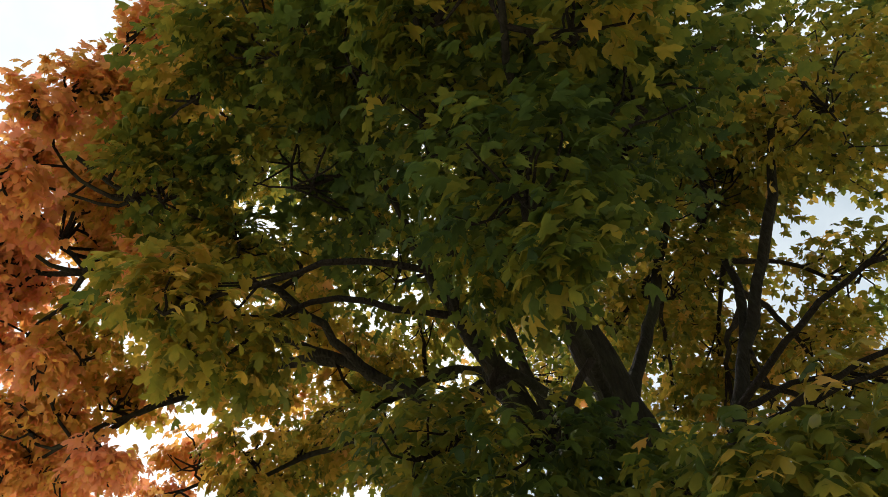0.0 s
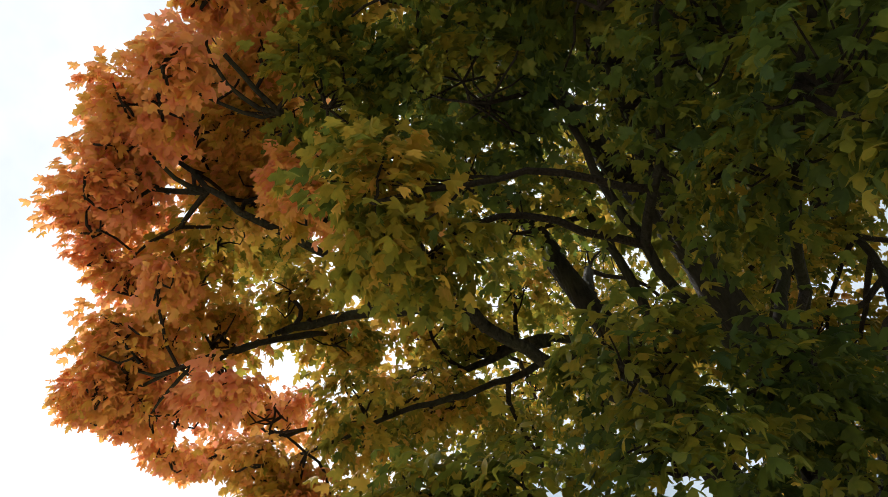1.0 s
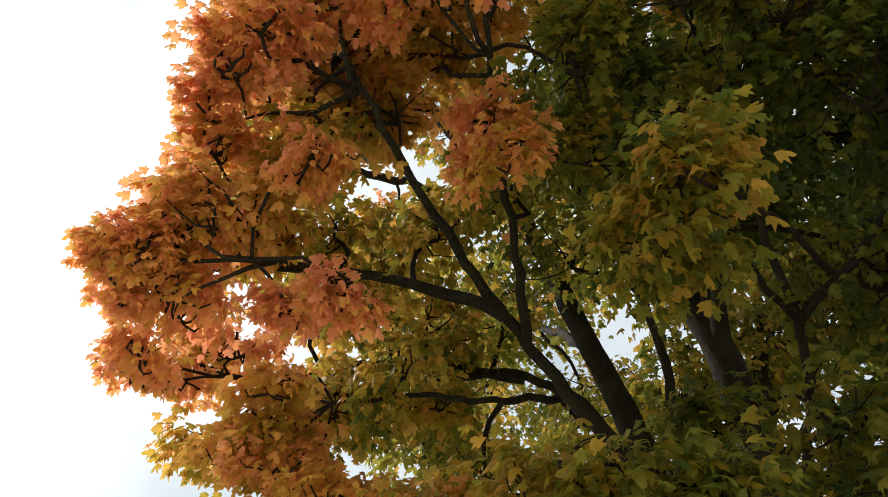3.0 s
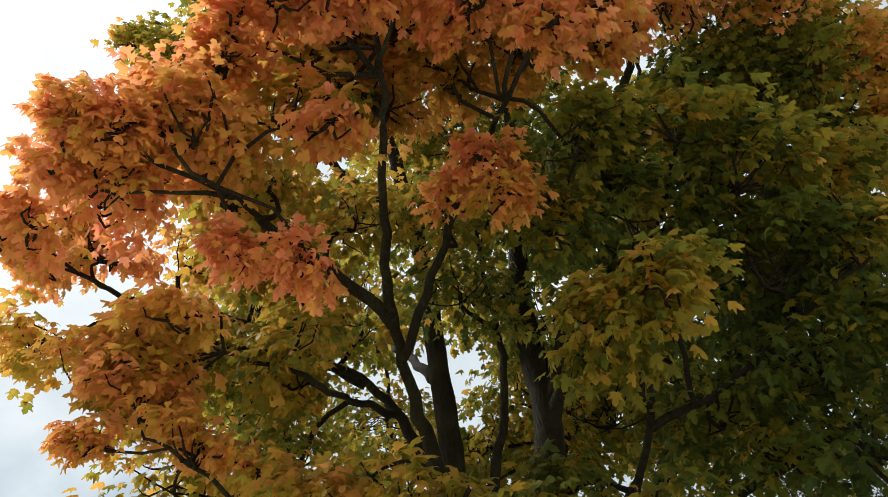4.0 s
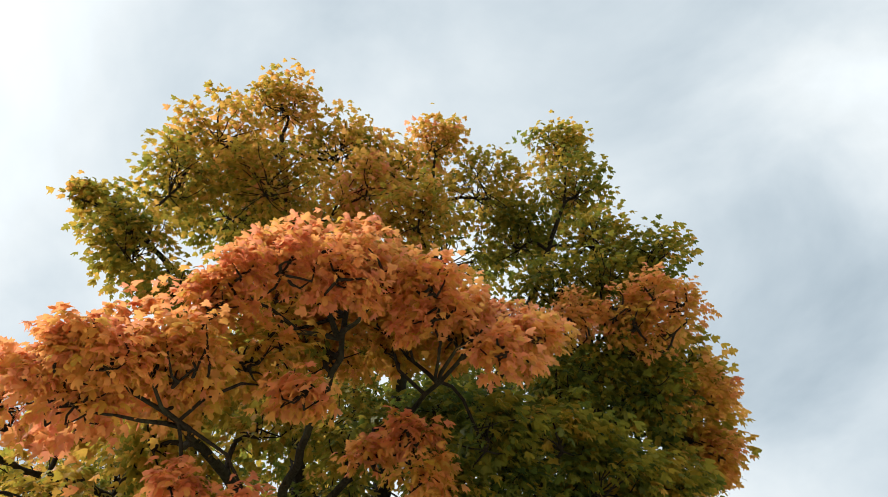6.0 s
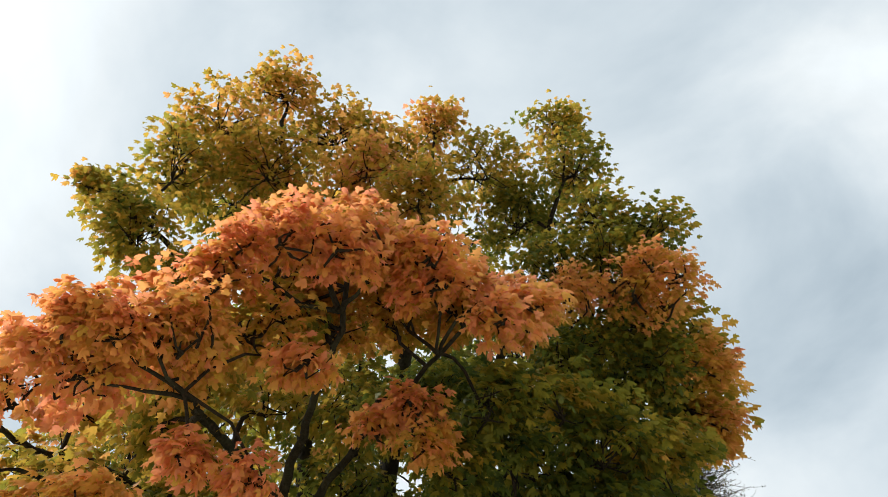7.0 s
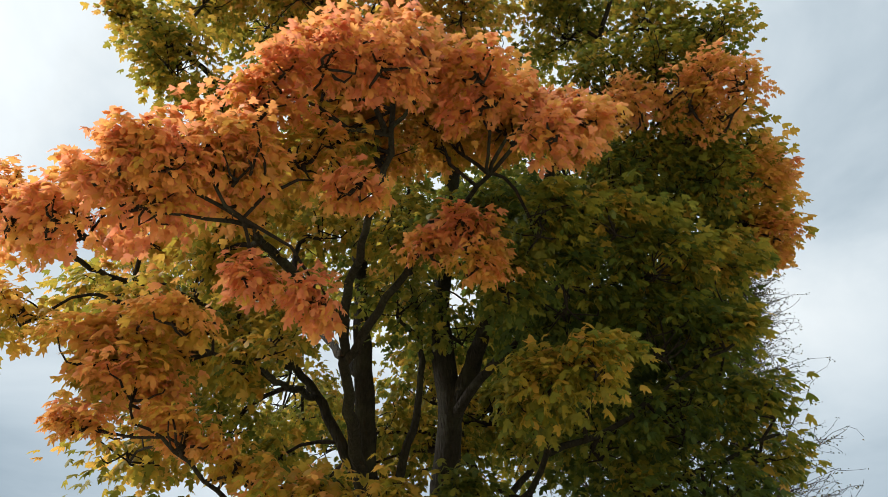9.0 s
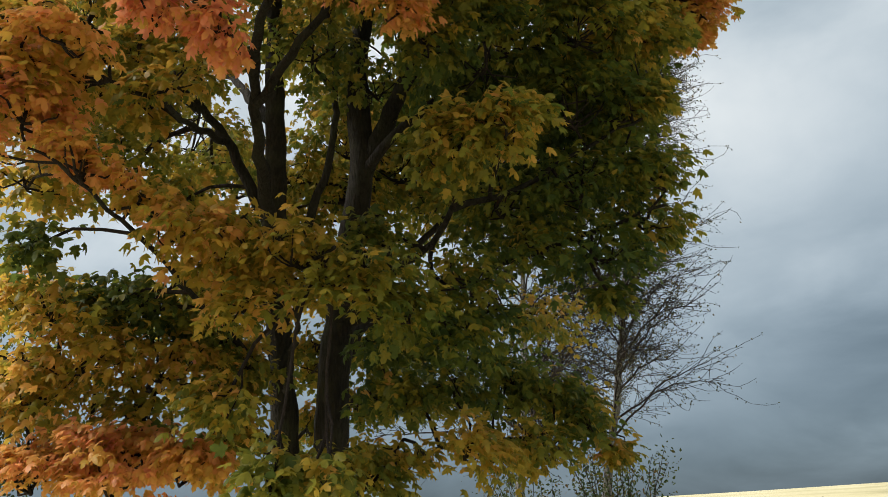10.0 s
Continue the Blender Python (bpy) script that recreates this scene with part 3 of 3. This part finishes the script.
bough((-0.55, -0.63, 2.71), (0.26, 0.26, 0.20), 0.22)
bough((0.02, -0.70, 2.67), (0.28, 0.28, 0.21), 0.24)
bough((0.47, -0.71, 2.64), (0.26, 0.26, 0.20), 0.30)
bough((0.87, -0.65, 2.63), (0.24, 0.24, 0.18), 0.28)
bough((1.19, -0.66, 2.36), (0.22, 0.22, 0.17), 0.34)
bough((-2.06, -0.84, 2.70), (0.30, 0.30, 0.22), 0.42)
bough((-1.81, -0.72, 3.01), (0.28, 0.28, 0.21), 0.40)
bough((-2.53, -1.21, 2.57), (0.28, 0.28, 0.21), 0.44)
bough((-2.28, -1.04, 3.22), (0.28, 0.28, 0.21), 0.36)
bough((-2.66, -1.26, 3.43), (0.30, 0.30, 0.22), 0.16)
bough((-2.88, -1.50, 3.47), (0.26, 0.26, 0.20), 0.20)
bough((-1.91, -0.94, 2.34), (0.26, 0.26, 0.20), 0.40)
bough((-1.03, -1.51, 1.95), (0.22, 0.22, 0.17), 0.34)
bough((-0.66, -1.45, 1.89), (0.24, 0.24, 0.18), 0.34)

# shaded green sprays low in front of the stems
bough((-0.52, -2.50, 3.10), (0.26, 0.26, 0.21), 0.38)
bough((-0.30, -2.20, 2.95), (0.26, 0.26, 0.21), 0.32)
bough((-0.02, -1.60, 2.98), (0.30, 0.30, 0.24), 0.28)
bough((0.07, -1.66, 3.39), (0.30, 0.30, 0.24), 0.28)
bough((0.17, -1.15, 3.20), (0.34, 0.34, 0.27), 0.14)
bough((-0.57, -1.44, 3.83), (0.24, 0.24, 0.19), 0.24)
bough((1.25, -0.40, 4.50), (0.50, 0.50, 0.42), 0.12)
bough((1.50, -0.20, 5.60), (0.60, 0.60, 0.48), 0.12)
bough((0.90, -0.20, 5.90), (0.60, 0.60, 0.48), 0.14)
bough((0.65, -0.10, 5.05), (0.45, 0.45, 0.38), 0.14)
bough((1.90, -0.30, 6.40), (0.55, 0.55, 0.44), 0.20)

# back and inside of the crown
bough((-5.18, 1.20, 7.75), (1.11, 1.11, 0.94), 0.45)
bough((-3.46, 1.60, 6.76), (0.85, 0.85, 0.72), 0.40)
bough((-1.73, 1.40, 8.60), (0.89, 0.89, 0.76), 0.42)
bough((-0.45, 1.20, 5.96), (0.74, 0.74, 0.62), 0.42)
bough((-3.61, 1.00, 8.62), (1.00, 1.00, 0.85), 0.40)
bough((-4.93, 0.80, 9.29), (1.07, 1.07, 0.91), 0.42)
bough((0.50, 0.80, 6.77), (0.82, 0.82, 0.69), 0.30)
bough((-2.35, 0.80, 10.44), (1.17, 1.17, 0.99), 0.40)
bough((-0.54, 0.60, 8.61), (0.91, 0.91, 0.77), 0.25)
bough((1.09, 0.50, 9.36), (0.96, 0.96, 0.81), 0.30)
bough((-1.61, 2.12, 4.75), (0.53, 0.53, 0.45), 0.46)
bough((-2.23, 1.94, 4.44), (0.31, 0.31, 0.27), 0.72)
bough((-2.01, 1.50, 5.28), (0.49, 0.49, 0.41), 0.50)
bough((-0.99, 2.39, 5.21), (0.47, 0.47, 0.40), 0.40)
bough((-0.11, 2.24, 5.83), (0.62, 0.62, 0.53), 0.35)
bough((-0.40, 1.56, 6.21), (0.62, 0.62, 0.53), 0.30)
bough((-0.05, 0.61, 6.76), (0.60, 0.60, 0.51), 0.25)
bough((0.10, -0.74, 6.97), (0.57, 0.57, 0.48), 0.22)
bough((0.15, -1.83, 6.57), (0.47, 0.47, 0.40), 0.25)
bough((-0.62, -0.47, 6.04), (0.44, 0.44, 0.37), 0.25)
bough((-1.15, -1.46, 5.80), (0.44, 0.44, 0.37), 0.30)
bough((-2.86, -1.93, 5.29), (0.47, 0.47, 0.40), 0.40)
bough((-3.04, -1.01, 4.85), (0.47, 0.47, 0.40), 0.35)
bough((-1.68, 1.60, 5.94), (0.62, 0.62, 0.53), 0.50)
bough((-1.07, 1.60, 4.06), (0.42, 0.42, 0.35), 0.45)
bough((-2.70, 1.40, 5.90), (0.62, 0.62, 0.53), 0.45)
bough((0.54, 1.60, 5.55), (0.60, 0.60, 0.51), 0.45)
bough((-1.78, 1.60, 3.45), (0.34, 0.34, 0.29), 0.40)
bough((-2.81, 1.20, 4.04), (0.49, 0.49, 0.42), 0.40)
bough((1.18, 1.40, 3.88), (0.48, 0.48, 0.40), 0.40)
bough((-1.18, 1.40, 7.13), (0.64, 0.64, 0.55), 0.45)
bough((-0.10, 1.20, 6.32), (0.52, 0.52, 0.44), 0.40)
bough((-0.61, -1.64, 8.21), (0.46, 0.46, 0.39), 0.40)
bough((-1.01, -1.72, 7.69), (0.37, 0.37, 0.32), 0.42)
bough((-0.23, -1.22, 8.40), (0.49, 0.49, 0.41), 0.35)
bough((-1.07, -1.36, 7.06), (0.36, 0.36, 0.31), 0.40)
bough((-1.52, -1.88, 8.12), (0.52, 0.52, 0.45), 0.45)
bough((-1.22, 0.40, 5.96), (0.53, 0.53, 0.45), 0.40)
bough((-1.91, 0.52, 5.63), (0.43, 0.43, 0.37), 0.42)
bough((-1.36, -0.51, 6.65), (0.47, 0.47, 0.40), 0.42)
bough((-1.21, 0.85, 5.45), (0.53, 0.53, 0.45), 0.42)
bough((-2.63, 0.19, 5.64), (0.39, 0.39, 0.33), 0.40)
bough((0.69, -3.69, 5.58), (0.14, 0.14, 0.12), 0.92)
bough((0.43, -3.85, 5.26), (0.14, 0.14, 0.12), 0.92)
bough((0.67, -3.49, 5.85), (0.15, 0.15, 0.12), 0.90)
bough((-1.97, -3.73, 5.52), (0.29, 0.29, 0.25), 0.50)
bough((-1.93, -3.24, 5.82), (0.30, 0.30, 0.25), 0.50)
bough((-1.16, -3.74, 5.63), (0.24, 0.24, 0.20), 0.55)
bough((-2.38, -2.87, 5.65), (0.28, 0.28, 0.24), 0.48)
bough((-2.30, -1.17, 6.16), (0.36, 0.36, 0.31), 0.42)
bough((-2.56, 1.63, 4.75), (0.42, 0.42, 0.36), 0.45)
bough((-2.81, 1.28, 4.53), (0.33, 0.33, 0.28), 0.45)
bough((-2.62, -1.53, 5.88), (0.30, 0.30, 0.26), 0.42)
bough((-1.90, 1.66, 5.03), (0.37, 0.37, 0.32), 0.42)
bough((-1.15, 1.60, 2.93), (0.30, 0.30, 0.25), 0.40)
bough((-0.78, 1.40, 3.42), (0.33, 0.33, 0.28), 0.35)
bough((-1.71, 1.60, 3.66), (0.27, 0.27, 0.23), 0.42)
bough((-1.04, 1.20, 2.24), (0.38, 0.38, 0.32), 0.40)
bough((-1.65, 1.40, 2.67), (0.26, 0.26, 0.22), 0.40)
bough((-0.37, 1.00, 2.80), (0.30, 0.30, 0.26), 0.38)
bough((-2.38, 0.80, 3.38), (0.38, 0.38, 0.32), 0.42)
bough((-2.81, 0.60, 3.68), (0.31, 0.31, 0.27), 0.45)
bough((-2.68, -3.31, 4.37), (0.24, 0.24, 0.21), 0.62)
bough((-2.26, -3.50, 4.44), (0.16, 0.16, 0.14), 0.82)
bough((-2.97, -2.86, 4.39), (0.24, 0.24, 0.20), 0.50)
bough((1.32, -0.60, 6.73), (0.65, 0.65, 0.55), 0.16)
bough((1.74, -0.50, 5.86), (0.62, 0.62, 0.52), 0.18)
bough((0.66, -0.90, 6.60), (0.55, 0.55, 0.47), 0.16)
bough((1.27, -0.40, 5.15), (0.59, 0.59, 0.50), 0.18)
bough((1.77, -0.70, 4.85), (0.38, 0.38, 0.33), 0.24)
bough((1.38, -0.80, 7.63), (0.62, 0.62, 0.52), 0.20)
bough((1.74, -1.00, 5.25), (0.32, 0.32, 0.27), 0.24)
bough((0.25, -0.80, 5.61), (0.45, 0.45, 0.38), 0.18)
bough((0.17, 2.72, 6.62), (0.63, 0.63, 0.54), 0.30)
bough((0.18, 2.18, 7.08), (0.63, 0.63, 0.54), 0.30)
bough((-2.37, -0.00, 4.72), (0.25, 0.25, 0.22), 0.30)
bough((-2.71, -0.51, 4.82), (0.26, 0.26, 0.23), 0.35)
bough((-2.76, 1.28, 5.19), (0.28, 0.28, 0.23), 0.40)


def grow():
    """Branches from the nearest limb into every mass, twigs to each spray, leaves round each spray."""
    nodes = np.array([p for p, r in LIMB_NODES])
    node_r = np.array([r for p, r in LIMB_NODES])
    middle = np.array([-1.0, -1.2, 0])
    base, axis, normal, size, hue = [], [], [], [], []
    for c, r, autumn in BOUGHS:
        high = c[2] > 6.3 and c[1] < -1.9
        d = np.linalg.norm(nodes - c, axis=1) + 0.6 * np.maximum(0, nodes[:, 2] - c[2]) + 0.6 * np.maximum(0, c[2] - nodes[:, 2] - 0.4)
        i = int(np.argmin(d))
        a = nodes[i]
        low = c - np.array([0, 0, 0.35 * r[2]])
        mid = a * 0.5 + low * 0.5 + np.array([0, 0, 0.10 * np.linalg.norm(low - a)]) + rng.normal(0, 0.06, 3)
        main = smooth_line((a, mid, low, c + np.array([0, 0, 0.3 * r[2]]) + rng.normal(0, 0.1, 3) * r), 0.16, 0.012)
        v, f = tube(main, np.linspace(min(node_r[i] * 0.85, (0.011 if high else 0.018) + 0.024 * float(r.mean())), 0.009, len(main)), 6)
        area = float(r[0] * r[1] + r[0] * r[2] + r[1] * r[2]) / 3
        cap = autumn > 0.7
        shelf = cap or (c[1] < -1.4 and c[0] > -0.2 and 3.5 < c[2] < 6.2)
        sprays = int(DENSITY * (2.3 if high and not cap else 0.85 if cap else 1.25 if shelf else 1.0) * area ** 0.9) + 6
        away = unit((c - middle) * np.array([1, 1, 0.0]))
        for s in range(sprays):
            if shelf:      # an umbrella of leaves over bare twigs, sagging outward
                ring, w = rng.uniform(0, 2 * math.pi), math.sqrt(rng.uniform(0, 1)) * 1.05
                u = np.array([w * math.cos(ring), w * math.sin(ring), 0.75 - 0.7 * w * w])
                u[2] += 0.22 * float(u[:2] @ away[:2])
                p = c + u * r + rng.normal(0, 0.03, 3)
            else:
                u = rng.normal(0, 1, 3)
                u[2] = abs(u[2]) * 1.15 - 0.4
                u /= np.linalg.norm(u)
                p = c + u * r * (rng.uniform(0.4, 1.0) if high else rng.uniform(0.7, 1.06))
            k = int(len(main) * rng.uniform(0.4, 0.98))
            q = main[k]
            bend = 0.45 * q + 0.55 * p + rng.normal(0, 0.04, 3) + np.array([0, 0, -0.05])
            if s % 5 < (4 if cap else 3):
                line = smooth_line((q, bend, p), 0.12, 0.009)
                tube(line, np.linspace(0.0125 if cap else 0.006 if high else 0.009, 0.0042, len(line)), 4, v, f)
            out = unit((p - c) * np.array([1, 1, 0.4])) + 0.6 * away
            n = int(rng.integers(26, 40) if shelf else rng.integers(18, 28))
            ring = rng.uniform(0, 2 * math.pi, n)
            fan_dir = np.stack([np.cos(ring), np.sin(ring), np.zeros(n)], 1)
            rad = (0.75 if high else 1.0) * min(0.155 if shelf else 0.24, 0.06 + 0.45 * float(r[0])) * np.sqrt(rng.uniform(0.02, 1, n))
            b = p + fan_dir * rad[:, None] + rng.normal(0, 1, (n, 3)) * (np.array([.03, .03, .035]) if cap else np.array([.04, .04, .07]))
            b[:, 2] -= (0.35 if cap else 0.8) * rad ** 2 / 0.24
            ax = 0.45 * fan_dir + (0.85 if shelf else 0.6) * out + rng.normal(0, 0.24, (n, 3))
            ax[:, 2] -= rng.uniform(0.2, 1.15, n) if shelf else rng.uniform(0.0, 0.85, n)
            nm = np.array([0, 0, 1.1]) + 0.5 * out + 0.2 * fan_dir + rng.normal(0, 0.42, (n, 3))
            base.append(b)
            axis.append(unit(ax))
            normal.append(unit(nm))
            size.append((0.78 if high else 1.0) * (rng.uniform(0.050, 0.084, n) if cap else rng.uniform(0.060, 0.100, n)))
            own = rng.normal(0, 0.05 if cap else 0.075)
            # caps: lower leaves more golden; others: higher sprays paler, lit tops put into leaf colour
            turn = -0.12 * rng.random(n) ** 3 - 0.9 * np.maximum(0, p[2] - b[:, 2]) if cap else 0.16 * u[2] * (1.6 if shelf else 0.5)
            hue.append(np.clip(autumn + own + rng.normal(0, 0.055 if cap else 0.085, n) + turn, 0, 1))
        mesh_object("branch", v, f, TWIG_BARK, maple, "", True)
    return [np.concatenate(x) for x in (base, axis, normal, size, hue)]


DENSITY = 66
base, axis, normal, size, hue = grow()
pts = leaf_points(base, axis, normal, size, BLADE)
# the sprays that hang furthest forward carry single leaves; the rest of the foliage is one mass
front = np.where((base[:, 1] < -4.0) & (base[:, 2] < 5.6))[0]
front = front[np.argsort(base[front, 1])][:300]
rest = np.setdiff1d(np.arange(len(base)), front)
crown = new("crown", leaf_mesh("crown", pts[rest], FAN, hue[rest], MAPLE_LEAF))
crown.parent = maple
tagged(crown, "maple leaves, dark green inside, gold and orange-red outside", kind="stuff")
shapes = [leaf_mesh("leaf", leaf_points(np.zeros((1, 3)), np.array([[0, 1.0, 0]]), np.array([[0, 0, 1.0]]), np.ones(1), BLADE), FAN, np.array([h]), MAPLE_LEAF)
          for h in (0.72, 0.78, 0.84, 0.88, 0.92, 0.96, 1.0, 0.9)]
for i in front:
    side = unit(np.cross(axis[i], normal[i]))
    up = np.cross(side, axis[i])
    m = Matrix(np.column_stack([side, axis[i], up]).tolist()).to_4x4()
    k = int(np.argmin([abs(h - hue[i]) + 0.04 * rng.random() for h in (0.72, 0.78, 0.84, 0.88, 0.92, 0.96, 1.0, 0.9)]))
    leaf = new("leaf", shapes[k])
    leaf.parent = maple
    leaf.matrix_local = Matrix.Translation(base[i]) @ m @ Matrix.Scale(float(size[i]), 4)

# ---- behind the maple ----


def birch(place, height, lean, twigs, spread, leaves, name="birch_tree", low=0.25):
    tree = tagged(new(name), "slender birch behind the maple, nearly bare with small yellowing leaves", "tree", kind="thing")
    tree.location = place
    top = np.array([lean[0], lean[1], height])
    trunk_line = smooth_line(((0, 0, -.1), top * 0.35 + np.array([.08, .05, 0]), top * 0.7 - np.array([.06, 0, 0]), top), 0.3, 0.015)
    v, f = tube(trunk_line, np.linspace(0.105, 0.012, len(trunk_line)), 8)
    mesh_object("trunk", v, f, BIRCH_BARK, tree, "pale birch trunk with dark marks", True)
    lb, la, ln = [], [], []
    for i in range(twigs):
        t = rng.uniform(low, 0.97)
        a = trunk_line[int(t * (len(trunk_line) - 1))]
        ang = rng.uniform(0, 2 * math.pi)
        reach = spread * (1.05 - t) ** 0.6 * rng.uniform(0.55, 1.1)
        d = np.array([math.cos(ang), math.sin(ang), 0])
        e = a + d * reach + np.array([0, 0, reach * rng.uniform(0.25, 0.8)])
        main = smooth_line((a, a * .5 + e * .5 + np.array([0, 0, 0.12 * reach]), e), 0.2, 0.02)
        v, f = tube(main, np.linspace(0.022 * (1.2 - t) + 0.006, 0.006, len(main)), 5)
        for k in range(24):
            q = main[int(rng.uniform(0.2, 1) * (len(main) - 1))]
            w = q + d * rng.uniform(0.15, 0.6) + rng.normal(0, 0.26, 3) + np.array([0, 0, rng.uniform(-.05, .3)])
            hang = w + d * rng.uniform(0.05, 0.3) + rng.normal(0, 0.1, 3) + np.array([0.05, 0, rng.uniform(-0.12, 0.12)])
            line = smooth_line((q, w, hang), 0.16, 0.012)
            tube(line, np.linspace(0.007, 0.0035, len(line)), 3, v, f)
            m = leaves
            pick = line[rng.integers(1, len(line), m)]
            lb.append(pick + rng.normal(0, 0.03, (m, 3)))
            la.append(unit(rng.normal(0, 0.5, (m, 3)) + np.array([0.2, 0, -0.7])))
            ln.append(unit(rng.normal(0, 1, (m, 3))))
        mesh_object("branch", v, f, BIRCH_TWIG, tree, "", True)
    lb, la, ln = (np.concatenate(x) for x in (lb, la, ln))
    p = leaf_points(lb, la, ln, rng.uniform(0.028, 0.052, len(lb)), OVAL)
    ob = new("crown", leaf_mesh("crown", p, OVAL_FAN, np.clip(rng.normal(0.45, 0.25, len(lb)), 0, 1), BIRCH_LEAF))
    ob.parent = tree
    tagged(ob, "sparse small yellow-brown birch leaves", kind="stuff")


birch((.8, 6.0, 0), 9.5, (1.2, .2), 90, 3.5, 8)
birch((2.3, 7.2, 0), 12.0, (2.9, .2), 100, 2.7, 8)


def broadleaf(place, height, radius, count, name="broadleaf_tree"):
    tree = tagged(new(name), "dense dark green broadleaf tree standing in the field", "tree", kind="thing")
    tree.location = place
    line = smooth_line(((0, 0, -.1), (.1, 0, height * .3), (0, .1, height * .6), (.1, 0, height * .9)), 0.3, 0.02)
    v, f = tube(line, np.linspace(0.2, 0.03, len(line)), 9)
    mesh_object("trunk", v, f, MAPLE_BARK, tree, "", True)
    pos = []
    for i in range(70):
        u = unit(rng.normal(0, 1, 3))
        p = np.array([0, 0, height * .58]) + u * np.array([radius, radius, height * .42]) * rng.uniform(.55, 1.0)
        q = line[int(np.clip(p[2] / height * .8, .2, .95) * (len(line) - 1))]
        b = smooth_line((q, (p + q) / 2 + rng.normal(0, .15, 3), p), .4, .02)
        v, f = tube(b, np.linspace(.035, .008, len(b)), 5)
        mesh_object("branch", v, f, TWIG_BARK, tree, "", True)
        pos.append(p + rng.normal(0, 1, (count, 3)) * np.array([.42, .42, .3]))
    pos = np.concatenate(pos)
    n = len(pos)
    p = leaf_points(pos, unit(rng.normal(0, .6, (n, 3)) + np.array([0, 0, -.5])), unit(rng.normal(0, .5, (n, 3)) + np.array([0, 0, .8])), rng.uniform(.09, .15, n), OVAL)
    ob = new("crown", leaf_mesh("crown", p, OVAL_FAN, np.clip(rng.normal(.4, .25, n), 0, 1), FAR_LEAF))
    ob.parent = tree
    tagged(ob, "dense dark green leaves", kind="stuff")


broadleaf((-12.2, 9.0, 0), 6.8, 3.0, 260)


def shrub(place, height, radius, name="shrub"):
    """Many thin upright stems from the ground, small leaves along their upper halves."""
    bush = tagged(new(name), "loose grey-green shrub with small leaves behind the maple", "shrub", kind="thing")
    bush.location = place
    pos, dirs = [], []
    for i in range(34):
        a, w = rng.uniform(0, 2 * math.pi), radius * math.sqrt(rng.random())
        tip = np.array([w * math.cos(a), w * math.sin(a), height * rng.uniform(.65, 1.0)])
        line = smooth_line((tip * np.array([.15, .15, 0]), tip * np.array([.5, .5, .55]) + rng.normal(0, .05, 3), tip), .15, .012)
        v, f = tube(line, np.linspace(.012, .004, len(line)), 5)
        mesh_object("stem", v, f, BIRCH_TWIG, bush, "", True)
        k = rng.integers(len(line) // 3, len(line), 120)
        pos.append(line[k] + rng.normal(0, .09, (120, 3)))
        dirs.append(unit(rng.normal(0, .7, (120, 3)) + np.array([0, 0, -.1])))
    pos, dirs = np.concatenate(pos), np.concatenate(dirs)
    n = len(pos)
    p = leaf_points(pos, dirs, unit(rng.normal(0, .6, (n, 3)) + np.array([0, 0, .6])), rng.uniform(.035, .065, n), OVAL)
    ob = new("foliage", leaf_mesh("foliage", p, OVAL_FAN, np.clip(rng.normal(.55, .25, n), 0, 1), FAR_LEAF))
    ob.parent = bush
    tagged(ob, "small grey-green leaves", kind="stuff")


shrub((2.5, 4.6, 0), 2.75, .95)
shrub((1.2, 4.9, 0), 2.4, .9)


def fence_post(place, height):
    ob = tagged(new("fence_post"), "thin weathered wooden fence post in the straw field", "post", "far fence posts", "thing")
    ob.location = place
    line = np.array([(0, 0, -.2), (0.01, 0, height * .5), (0, 0, height - .05), (0, 0, height)])
    v, f = tube(line, np.array([.09, .085, .08, .05]), 7)
    mesh_object("post", v, f, MAPLE_BARK, ob)


fence_post((38.5, 76.5, .9), 1.5)
fence_post((40.2, 76.0, .9), 1.7)
